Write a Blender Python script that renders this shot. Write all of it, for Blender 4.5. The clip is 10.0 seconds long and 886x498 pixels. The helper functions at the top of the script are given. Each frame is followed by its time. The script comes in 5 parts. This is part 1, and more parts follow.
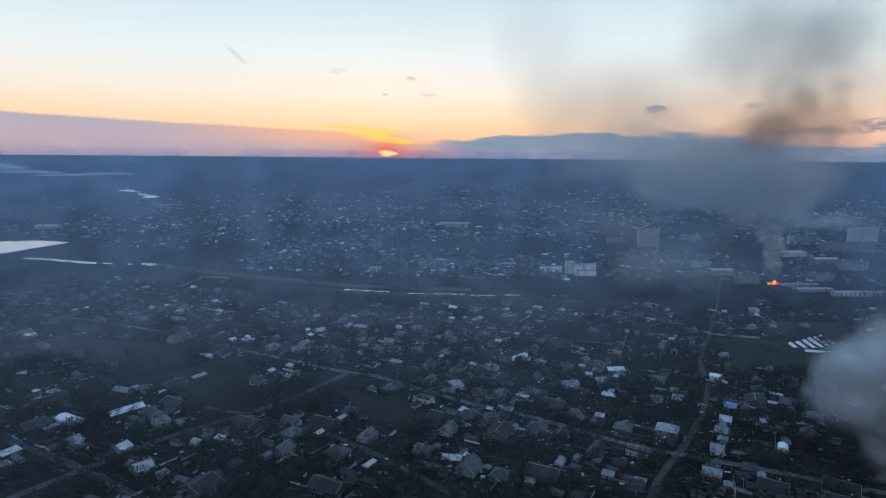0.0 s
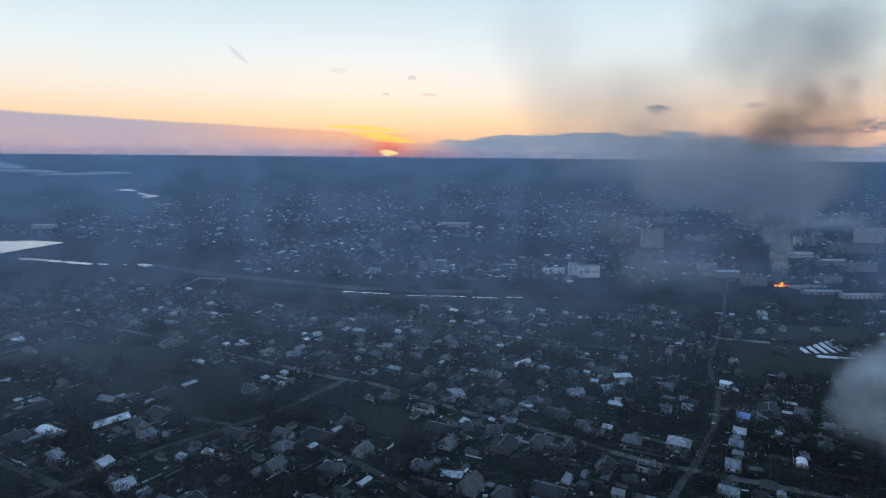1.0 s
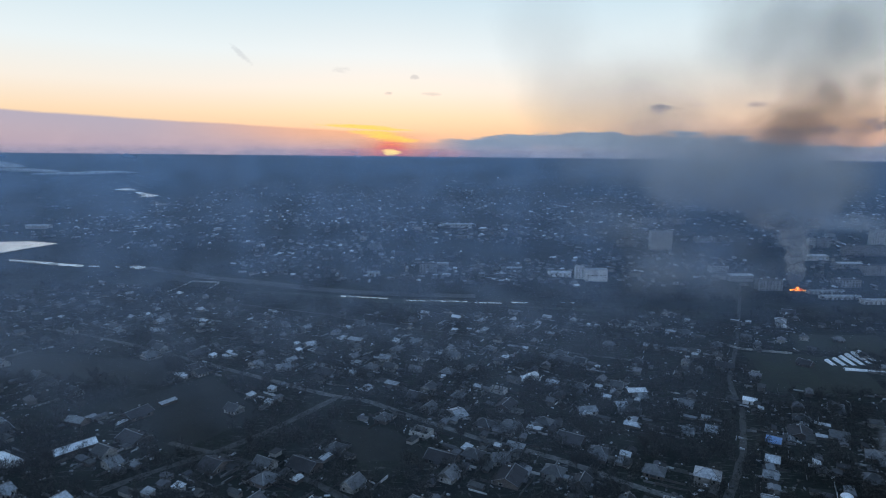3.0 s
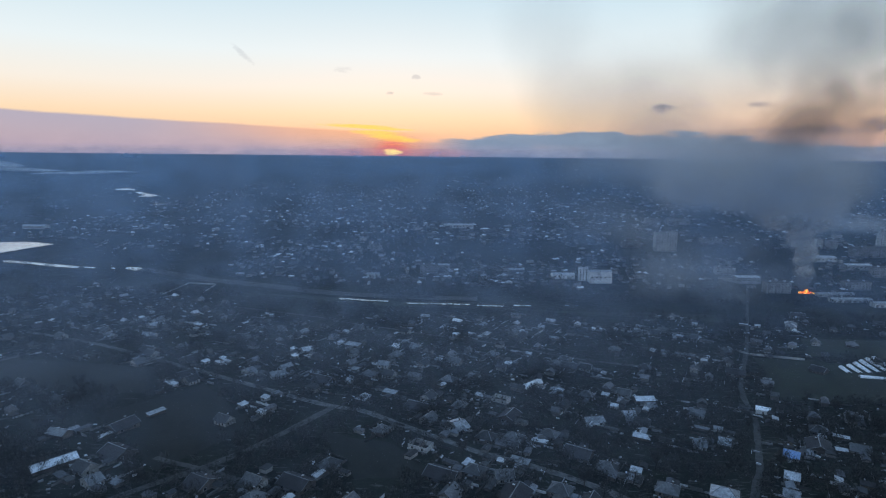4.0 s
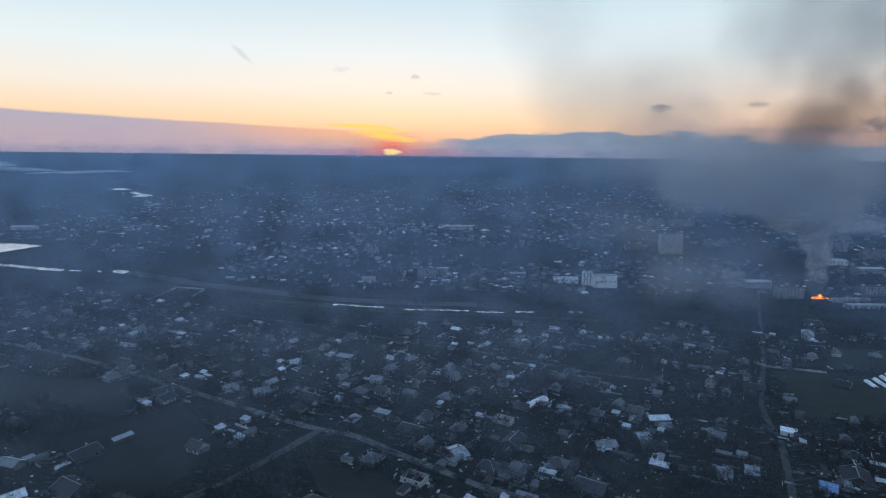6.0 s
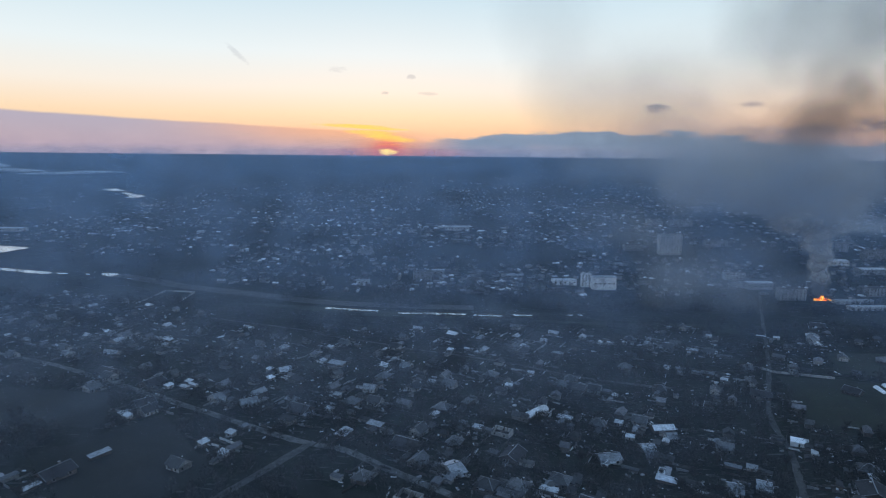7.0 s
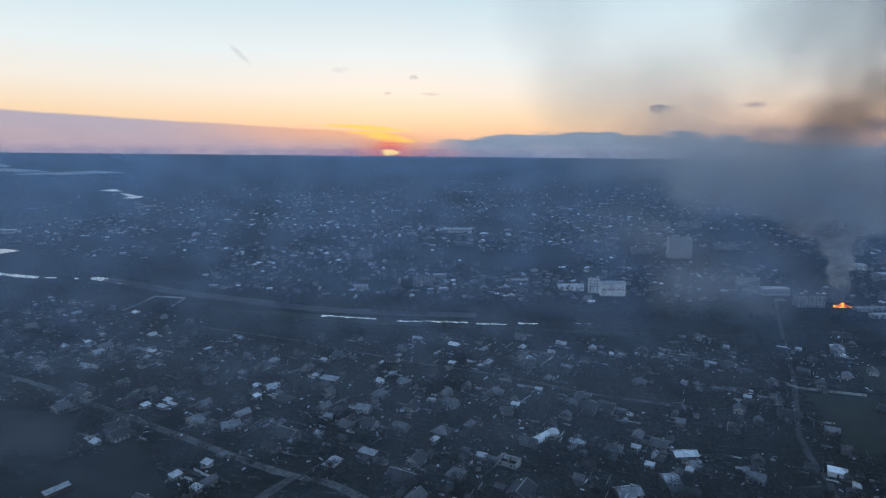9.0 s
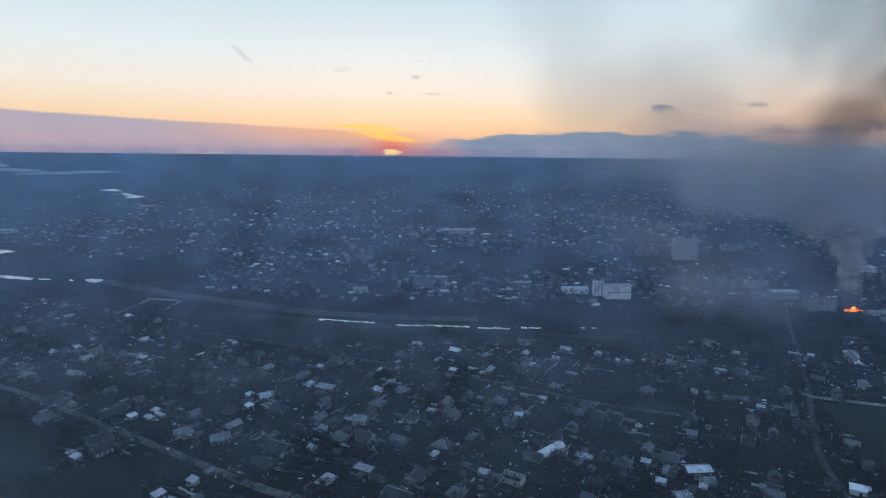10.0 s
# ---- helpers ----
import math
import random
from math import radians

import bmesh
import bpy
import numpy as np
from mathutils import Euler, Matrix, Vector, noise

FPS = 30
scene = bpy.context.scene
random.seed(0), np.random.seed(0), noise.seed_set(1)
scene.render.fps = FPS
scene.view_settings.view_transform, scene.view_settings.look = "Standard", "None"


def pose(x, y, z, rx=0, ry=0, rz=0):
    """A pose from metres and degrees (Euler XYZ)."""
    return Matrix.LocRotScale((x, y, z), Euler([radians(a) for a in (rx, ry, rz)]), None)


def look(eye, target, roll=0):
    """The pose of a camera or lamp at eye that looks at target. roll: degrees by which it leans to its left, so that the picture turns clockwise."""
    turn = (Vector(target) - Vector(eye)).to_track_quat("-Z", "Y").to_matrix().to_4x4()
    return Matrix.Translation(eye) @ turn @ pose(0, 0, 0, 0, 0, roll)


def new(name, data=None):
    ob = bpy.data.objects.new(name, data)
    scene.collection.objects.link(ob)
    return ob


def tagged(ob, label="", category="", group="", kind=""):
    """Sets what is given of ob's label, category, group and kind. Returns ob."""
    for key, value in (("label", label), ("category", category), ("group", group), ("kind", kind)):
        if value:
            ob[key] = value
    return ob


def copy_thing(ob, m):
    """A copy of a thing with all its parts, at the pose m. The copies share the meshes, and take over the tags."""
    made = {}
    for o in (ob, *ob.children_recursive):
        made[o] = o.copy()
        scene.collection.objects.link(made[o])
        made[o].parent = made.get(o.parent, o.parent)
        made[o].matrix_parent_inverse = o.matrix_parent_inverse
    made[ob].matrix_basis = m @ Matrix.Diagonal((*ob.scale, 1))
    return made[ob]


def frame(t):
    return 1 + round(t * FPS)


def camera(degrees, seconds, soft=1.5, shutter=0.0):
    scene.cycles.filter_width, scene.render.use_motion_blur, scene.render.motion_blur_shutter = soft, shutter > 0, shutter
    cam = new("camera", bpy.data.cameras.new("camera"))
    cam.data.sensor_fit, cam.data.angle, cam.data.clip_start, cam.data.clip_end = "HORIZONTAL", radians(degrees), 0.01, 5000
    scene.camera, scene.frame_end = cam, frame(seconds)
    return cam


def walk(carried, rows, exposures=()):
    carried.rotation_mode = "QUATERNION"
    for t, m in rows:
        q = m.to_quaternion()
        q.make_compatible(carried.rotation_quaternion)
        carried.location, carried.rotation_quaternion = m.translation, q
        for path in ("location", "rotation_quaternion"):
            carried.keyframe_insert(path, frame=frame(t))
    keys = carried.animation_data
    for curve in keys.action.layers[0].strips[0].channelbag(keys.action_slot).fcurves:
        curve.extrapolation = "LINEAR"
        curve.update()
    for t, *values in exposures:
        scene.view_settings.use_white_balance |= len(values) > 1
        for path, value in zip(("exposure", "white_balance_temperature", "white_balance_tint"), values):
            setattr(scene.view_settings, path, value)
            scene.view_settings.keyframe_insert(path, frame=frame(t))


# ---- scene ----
cam = camera(73.7, 10.0, soft=1.1)
ROWS = [
    (0.0, 0.00, 0.00, 162.00, -0.00, -8.87, -0.50),
    (0.5, 0.23, 8.29, 161.85, 0.05, -8.88, -0.52),
    (1.0, 0.45, 16.58, 161.68, 0.10, -8.92, -0.54),
    (1.5, 0.65, 24.85, 161.50, 0.15, -8.94, -0.52),
    (2.0, 0.85, 33.13, 161.33, 0.21, -8.96, -0.53),
    (2.5, 1.04, 41.39, 161.12, 0.27, -8.97, -0.55),
    (4.0, 1.62, 66.23, 160.52, 0.48, -9.00, -0.60),
    (4.5, 1.81, 74.52, 160.31, 0.54, -9.00, -0.58),
    (5.0, 2.00, 82.82, 160.11, 0.60, -9.01, -0.59),
    (5.5, 2.20, 91.15, 159.91, 0.57, -9.01, -0.63),
    (7.0, 2.88, 116.22, 159.34, 0.02, -9.01, -0.57),
    (7.5, 3.12, 124.63, 159.17, 0.05, -9.01, -0.58),
    (8.0, 3.39, 133.06, 159.00, 0.12, -9.00, -0.61),
    (8.5, 3.67, 141.52, 158.85, 0.18, -8.99, -0.58),
    (9.0, 3.98, 150.03, 158.72, 0.25, -8.97, -0.56),
    (9.5, 4.31, 158.56, 158.61, 0.34, -8.99, -0.61),
    (10.0, 4.66, 167.13, 158.50, 0.42, -8.99, -0.60),
]
walk(cam, [(t, pose(x, y, z, 90 + pitch, roll, yaw)) for t, x, y, z, yaw, pitch, roll in ROWS],
     exposures=[(0.0, 0.0), (8.0, 0.0), (10.0, -0.07)])
scene.cycles.transparent_max_bounces = 256

SUN_AZ, SUN_EL = -5.3, 0.35      # degrees from the line of flight, and above the horizon
PLAN = 1.35                      # metres to one unit of the plan below
STREET = -28.0                   # the village streets run this way, and square to it


# ---------------------------------------------------------------- node helpers
class Nodes:
    """A small writer of node trees: every call makes one node and returns its output."""

    def __init__(self, tree):
        self.tree = tree
        tree.nodes.clear()

    def add(self, kind, inputs=(), out=0, **settings):
        node = self.tree.nodes.new(kind)
        for key, value in settings.items():
            if key == "operation":
                node.operation = value
            elif key == "use_clamp":
                node.use_clamp = value
            elif key == "data_type":
                node.data_type = value
            elif key == "blend_type":
                node.blend_type = value
            elif key == "interpolation_type":
                node.interpolation_type = value
            elif key == "feature":
                node.feature = value
            elif key == "distance":
                node.distance = value
            elif key == "sky_type":
                node.sky_type = value
            elif key == "sun_disc":
                node.sun_disc = value
            elif key == "sun_elevation":
                node.sun_elevation = value
            elif key == "sun_rotation":
                node.sun_rotation = value
            elif key == "air_density":
                node.air_density = value
            elif key == "dust_density":
                node.dust_density = value
        for key, value in dict(inputs).items():
            self.put(node.inputs[key], value)
        return node.outputs[out] if len(node.outputs) else None

    def put(self, socket, value):
        if isinstance(value, bpy.types.NodeSocket):
            self.tree.links.new(value, socket)
        else:
            socket.default_value = value

    def math(self, op, a, b=0.0, c=0.0, clamp=False):
        return self.add("ShaderNodeMath", {0: a, 1: b, 2: c}, operation=op, use_clamp=clamp)

    def mix(self, f, a, b, blend="MIX"):
        return self.add("ShaderNodeMix", {0: f, 6: a, 7: b}, out=2, data_type="RGBA", blend_type=blend)

    def step(self, v, lo, hi, a=0.0, b=1.0):
        return self.add("ShaderNodeMapRange", {0: v, 1: lo, 2: hi, 3: a, 4: b}, interpolation_type="SMOOTHSTEP")

    def noise(self, vec, scale, detail=3.0, rough=0.55, out=0, warp=0.0):
        return self.add("ShaderNodeTexNoise", {"Vector": vec, "Scale": scale, "Detail": detail, "Roughness": rough, "Distortion": warp}, out=out)

    def ramp(self, v, stops):
        node = self.tree.nodes.new("ShaderNodeValToRGB")
        self.put(node.inputs[0], v)
        el = node.color_ramp.elements
        while len(el) > 1:
            el.remove(el[-1])
        el[0].position, el[0].color = stops[0][0], (*stops[0][1], 1)
        for p, c in stops[1:]:
            el.new(p).color = (*c, 1)
        return node.outputs[0]


def rgb(c):
    return (*c, 1.0)


def srgb(r, g, b):
    return tuple(((v / 255 + 0.055) / 1.055) ** 2.4 if v > 10 else v / 255 / 12.92 for v in (r, g, b))


# ---------------------------------------------------------------- world: dusk sky with cloud banks
def build_world():
    world = bpy.data.worlds.new("dusk_sky")
    scene.world = world
    world.use_nodes = True
    n = Nodes(world.node_tree)
    way = n.add("ShaderNodeTexCoord", out=0)
    sep = world.node_tree.nodes.new("ShaderNodeSeparateXYZ")
    n.put(sep.inputs[0], way)
    x, y, z = sep.outputs
    el = n.math("MULTIPLY", n.math("ARCSINE", z), 57.2958)
    az = n.math("MULTIPLY", n.math("ARCTAN2", x, y), 57.2958)
    away = n.math("SUBTRACT", az, SUN_AZ)
    dist = n.math("ABSOLUTE", away)
    # clear sky by height, western half then eastern half
    west = n.ramp(n.math("DIVIDE", el, 90.0), [
        (0.0, srgb(240, 176, 156)), (0.022, srgb(250, 206, 166)), (0.040, srgb(252, 224, 190)), (0.065, srgb(247, 238, 226)),
        (0.10, srgb(232, 242, 245)), (0.155, srgb(204, 228, 240)), (0.25, srgb(172, 204, 230)), (0.5, srgb(128, 170, 216)), (1.0, srgb(104, 150, 206))])
    east = n.ramp(n.math("DIVIDE", el, 90.0), [
        (0.0, srgb(160, 176, 198)), (0.08, srgb(200, 210, 222)), (0.2, srgb(184, 206, 230)), (0.5, srgb(140, 180, 222)), (1.0, srgb(104, 150, 206))])
    col = n.mix(n.step(dist, 45.0, 135.0), west, east)
    # towards the north the clear strip turns pink
    col = n.mix(n.math("MULTIPLY", n.math("MULTIPLY", n.step(away, 12.0, 40.0), n.step(el, 8.0, 1.5)), 0.55), col, rgb(srgb(246, 200, 186)))
    nishita = n.add("ShaderNodeTexSky", sky_type="NISHITA", sun_disc=False, sun_elevation=radians(1.0), sun_rotation=radians(SUN_AZ), air_density=1.2, dust_density=2.0)
    col = n.mix(1.0, col, n.mix(1.0, nishita, rgb((0.012, 0.014, 0.02)), "MULTIPLY"), "ADD")
    flat = n.add("ShaderNodeCombineXYZ", {0: n.math("MULTIPLY", az, 0.10), 1: n.math("MULTIPLY", el, 0.55), 2: 0.0})
    fine = n.noise(flat, 2.2, 5.0, 0.6)
    coarse = n.noise(flat, 0.8, 3.0, 0.5)
    jitter = n.math("MULTIPLY", n.math("SUBTRACT", fine, 0.5), 1.0)
    # low violet layer to the south-west, thinning towards the sun
    edge = n.add("ShaderNodeMapRange", {0: az, 1: -37.0, 2: -6.0, 3: 3.22, 4: 2.12})
    edge = n.math("ADD", edge, n.math("MULTIPLY", jitter, 0.25))
    layer = n.math("MULTIPLY", n.step(n.math("SUBTRACT", edge, el), -0.12, 0.16), n.step(az, 1.0, -8.0))
    violet = n.mix(n.step(away, -24.0, -2.0), rgb(srgb(178, 172, 192)), rgb(srgb(253, 188, 146)))
    violet = n.mix(n.step(n.math("SUBTRACT", edge, el), 0.0, 2.8), violet, rgb(srgb(200, 178, 188)))
    col = n.mix(n.math("MULTIPLY", layer, 0.92), col, violet)
    # blue-grey bank to the north-west with a lumpy top
    top = n.math("ADD", n.add("ShaderNodeMapRange", {0: az, 1: -2.0, 2: 12.0, 3: 1.45, 4: 2.4}), n.math("MULTIPLY", n.math("SUBTRACT", coarse, 0.5), 1.5))
    top = n.math("ADD", n.math("SUBTRACT", top, n.step(az, 19.0, 32.0, 0.0, 1.1)), n.math("MULTIPLY", jitter, 1.7))
    under = n.math("SUBTRACT", top, el)
    bank = n.math("MULTIPLY", n.step(under, -0.05, 0.25), n.step(az, -5.0, 3.0))
    blue = n.mix(n.step(el, 0.0, 1.3), rgb(srgb(152, 160, 182)), rgb(srgb(128, 152, 178)))
    col = n.mix(n.math("MULTIPLY", bank, n.step(coarse, 0.2, 0.5, 0.75, 0.95)), col, blue)
    # rosy strip along the skyline beside the sun
    rosy = n.math("MULTIPLY", n.step(dist, 11.0, 1.0), n.step(el, 0.75, 0.15))
    col = n.mix(n.math("MULTIPLY", rosy, 0.7), col, rgb(srgb(250, 142, 134)))
    # scattered dark wisps
    shred = n.noise(n.add("ShaderNodeCombineXYZ", {0: n.math("MULTIPLY", az, 0.7), 1: n.math("MULTIPLY", el, 1.6), 2: 3.0}), 1.5, 4.0, 0.65)
    for a, e, wa, we, deep in ((-18.6, 8.6, 0.9, 0.32, 0.2), (-9.8, 7.7, 0.9, 0.3, 0.16), (-3.1, 7.2, 0.42, 0.22, 0.28), (-5.5, 5.7, 0.4, 0.16, 0.35),
                               (-1.6, 5.7, 0.9, 0.16, 0.2), (19.4, 4.3, 1.25, 0.42, 0.75), (22.5, 4.6, 1.0, 0.2, 0.3), (26.9, 4.5, 1.0, 0.22, 0.5), (31.5, 2.35, 4.6, 0.34, 0.6), (36.5, 2.75, 2.4, 0.5, 0.8)):
        da = n.math("DIVIDE", n.math("SUBTRACT", az, a), wa)
        de = n.math("DIVIDE", n.math("ADD", n.math("SUBTRACT", el, e), n.math("MULTIPLY", n.math("SUBTRACT", az, a), 0.8 if a < -15 else 0.0)), we)
        q = n.math("ADD", n.math("MULTIPLY", da, da), n.math("MULTIPLY", de, de))
        q = n.math("ADD", q, n.math("MULTIPLY", n.math("SUBTRACT", shred, 0.5), 4.6))
        col = n.mix(n.math("MULTIPLY", n.step(q, 1.4, -0.2), deep), col, rgb(srgb(128, 128, 146)))
    # glow round the sun, bright streaks over it, and the sun itself behind thin cloud
    g = n.math("SQRT", n.math("ADD", n.math("MULTIPLY", n.math("MULTIPLY", away, away), 0.16), n.math("POWER", n.math("ABSOLUTE", n.math("SUBTRACT", el, 0.3)), 2.0)))
    col = n.mix(n.math("MULTIPLY", n.step(g, 2.0, 0.1), 0.75), col, rgb(srgb(255, 150, 92)))
    ragged = n.noise(n.add("ShaderNodeCombineXYZ", {0: n.math("MULTIPLY", az, 0.5), 1: n.math("MULTIPLY", el, 3.0), 2: 1.0}), 1.6, 4.0, 0.6)
    for a, e, wa, we, lit in ((-8.4, 2.62, 3.6, 0.22, 0.9), (-6.2, 2.42, 3.2, 0.12, 0.9), (-6.8, 2.05, 2.6, 0.24, 0.9), (-5.8, 1.70, 2.2, 0.24, 1.0), (-4.6, 1.42, 2.0, 0.26, 1.0), (-5.2, 0.95, 1.2, 0.08, 0.5)):
        da = n.math("DIVIDE", n.math("SUBTRACT", az, a), wa)
        de = n.math("DIVIDE", n.math("ADD", n.math("SUBTRACT", el, e), n.math("MULTIPLY", n.math("SUBTRACT", az, a), 0.03)), we)
        q = n.math("ADD", n.math("MULTIPLY", da, da), n.math("MULTIPLY", de, de))
        q = n.math("ADD", q, n.math("MULTIPLY", n.math("SUBTRACT", ragged, 0.5), 1.7))
        col = n.mix(n.math("MULTIPLY", n.step(q, 1.3, 0.0), lit), col, rgb((1.25, 0.74, 0.15)))
    halo = n.math("SQRT", n.math("ADD", n.math("MULTIPLY", n.math("MULTIPLY", away, away), 0.6), n.math("POWER", n.math("SUBTRACT", el, 0.22), 2.0)))
    col = n.mix(n.math("MULTIPLY", n.step(halo, 1.7, 0.2), 0.95), col, rgb((1.0, 0.17, 0.11)))
    core = n.math("SQRT", n.math("ADD", n.math("MULTIPLY", n.math("MULTIPLY", away, away), 0.12), n.math("POWER", n.math("SUBTRACT", el, 0.26), 2.0)))
    core = n.math("ADD", core, n.math("MULTIPLY", n.math("SUBTRACT", n.noise(n.add("ShaderNodeCombineXYZ", {0: n.math("MULTIPLY", az, 0.6), 1: n.math("MULTIPLY", el, 3.5), 2: 0.0}), 1.0, 3.0), 0.5), 0.5))
    col = n.mix(n.step(core, 0.36, 0.18), col, rgb((2.2, 1.45, 0.30)))
    # below the horizon: dim ground tone
    col = n.mix(n.step(el, -0.4, -2.0), col, rgb((0.03, 0.045, 0.07)))
    n.add("ShaderNodeOutputWorld", {0: n.add("ShaderNodeBackground", {0: col, 1: 1.0})})


build_world()
sun = new("sun", bpy.data.lights.new("sun", "SUN"))
sun.data.energy, sun.data.angle, sun.data.color = 0.1, radians(10.0), (1.0, 0.62, 0.36)
sun.matrix_world = look((600 * math.sin(radians(SUN_AZ)), 600 * math.cos(radians(SUN_AZ)), 70), (0, 0, 40))


# ---------------------------------------------------------------- materials
def material(name):
    m = bpy.data.materials.new(name)
    m.use_nodes = True
    return m, Nodes(m.node_tree)


def surface(name, colour, rough=0.85, metal=0.0, vary=0.35, grain=1.5, stain=0.15, bump=0.3, each=0.25, stain_tone=0.45):
    """Two scales of variation over a base colour, a difference from one object to the next, and fine relief."""
    m, n = material(name)
    at = n.add("ShaderNodeTexCoord", out=3)
    rand = n.add("ShaderNodeObjectInfo", out="Random")
    shift = n.add("ShaderNodeVectorMath", {0: at, 1: n.add("ShaderNodeCombineXYZ", {0: n.math("MULTIPLY", rand, 37.0), 1: n.math("MULTIPLY", rand, 11.0), 2: 0.0})}, operation="ADD")
    small = n.noise(shift, grain, 4.0, 0.6)
    big = n.noise(shift, stain, 3.0, 0.55)
    col = n.mix(n.step(small, 0.25, 0.75), rgb([c * (1 - vary) for c in colour]), rgb([min(1, c * (1 + vary)) for c in colour]))
    col = n.mix(n.step(big, 0.45, 0.75, 0.0, 0.8), col, rgb([c * stain_tone for c in colour]))
    col = n.add("ShaderNodeHueSaturation", {"Value": n.math("ADD", 1 - each, n.math("MULTIPLY", rand, 2 * each)), "Color": col})
    relief = n.add("ShaderNodeBump", {"Strength": bump, "Distance": 0.1, "Height": small})
    bsdf = n.add("ShaderNodeBsdfPrincipled", {"Base Color": col, "Roughness": n.step(small, 0.2, 0.8, max(0.05, rough - 0.12), min(1, rough + 0.1)), "Metallic": metal, "Normal": relief, "Specular IOR Level": 0.3})
    n.add("ShaderNodeOutputMaterial", {0: bsdf})
    return m


def ground_material():
    m, n = material("ground_soil_and_grass")
    at = n.add("ShaderNodeNewGeometry", out=0)
    turned = n.add("ShaderNodeMapping", {"Vector": at, "Rotation": (0, 0, radians(28.0)), "Scale": (1 / 42.0, 1 / 17.0, 0.0)})
    plot = n.add("ShaderNodeTexVoronoi", {"Vector": turned, "Scale": 1.0, "Randomness": 0.75}, out=1, feature="F1", distance="CHEBYCHEV")
    tone = n.add("ShaderNodeSeparateColor", {0: plot}, out=0)
    big = n.noise(at, 0.006, 4.0, 0.6)
    mid = n.noise(at, 0.05, 5.0, 0.65)
    fine = n.noise(at, 0.6, 4.0, 0.7)
    soil = n.mix(n.step(tone, 0.2, 0.9), rgb((0.008, 0.010, 0.009)), rgb((0.022, 0.025, 0.021)))
    grass = n.mix(n.step(fine, 0.3, 0.7), rgb((0.008, 0.011, 0.008)), rgb((0.021, 0.026, 0.018)))
    col = n.mix(n.step(mid, 0.38, 0.62), soil, grass)
    col = n.mix(n.step(big, 0.5, 0.68, 0.0, 0.7), col, rgb((0.026, 0.027, 0.023)))
    col = n.mix(n.step(fine, 0.58, 0.8, 0.0, 0.5), col, rgb((0.085, 0.082, 0.074)))
    beds = n.add("ShaderNodeMapping", {"Vector": at, "Rotation": (0, 0, radians(28.0)), "Scale": (0.09, 0.42, 0.0)})
    row = n.noise(beds, 1.0, 4.0, 0.6)
    across = n.noise(n.add("ShaderNodeMapping", {"Vector": at, "Rotation": (0, 0, radians(28.0)), "Scale": (0.5, 0.11, 0.0)}), 1.0, 4.0, 0.6)
    col = n.mix(n.step(row, 0.58, 0.66, 0.0, 0.65), col, rgb((0.105, 0.104, 0.096)))
    col = n.mix(n.step(across, 0.62, 0.68, 0.0, 0.55), col, rgb((0.080, 0.080, 0.074)))
    col = n.mix(n.step(across, 0.42, 0.34, 0.0, 0.7), col, rgb((0.009, 0.011, 0.009)))
    relief = n.add("ShaderNodeBump", {"Strength": 0.6, "Distance": 0.5, "Height": fine})
    n.add("ShaderNodeOutputMaterial", {0: n.add("ShaderNodeBsdfPrincipled", {"Base Color": col, "Roughness": 0.95, "Normal": relief, "Specular IOR Level": 0.1})})
    return m


def water_material():
    m, n = material("still_water")
    at = n.add("ShaderNodeNewGeometry", out=0)
    relief = n.add("ShaderNodeBump", {"Strength": 0.02, "Distance": 0.02, "Height": n.noise(at, 0.4, 3.0)})
    n.add("ShaderNodeOutputMaterial", {0: n.add("ShaderNodeBsdfPrincipled", {"Base Color": rgb((0.68, 0.77, 0.86)), "Roughness": 0.16, "Metallic": 0.9, "Normal": relief})})
    return m


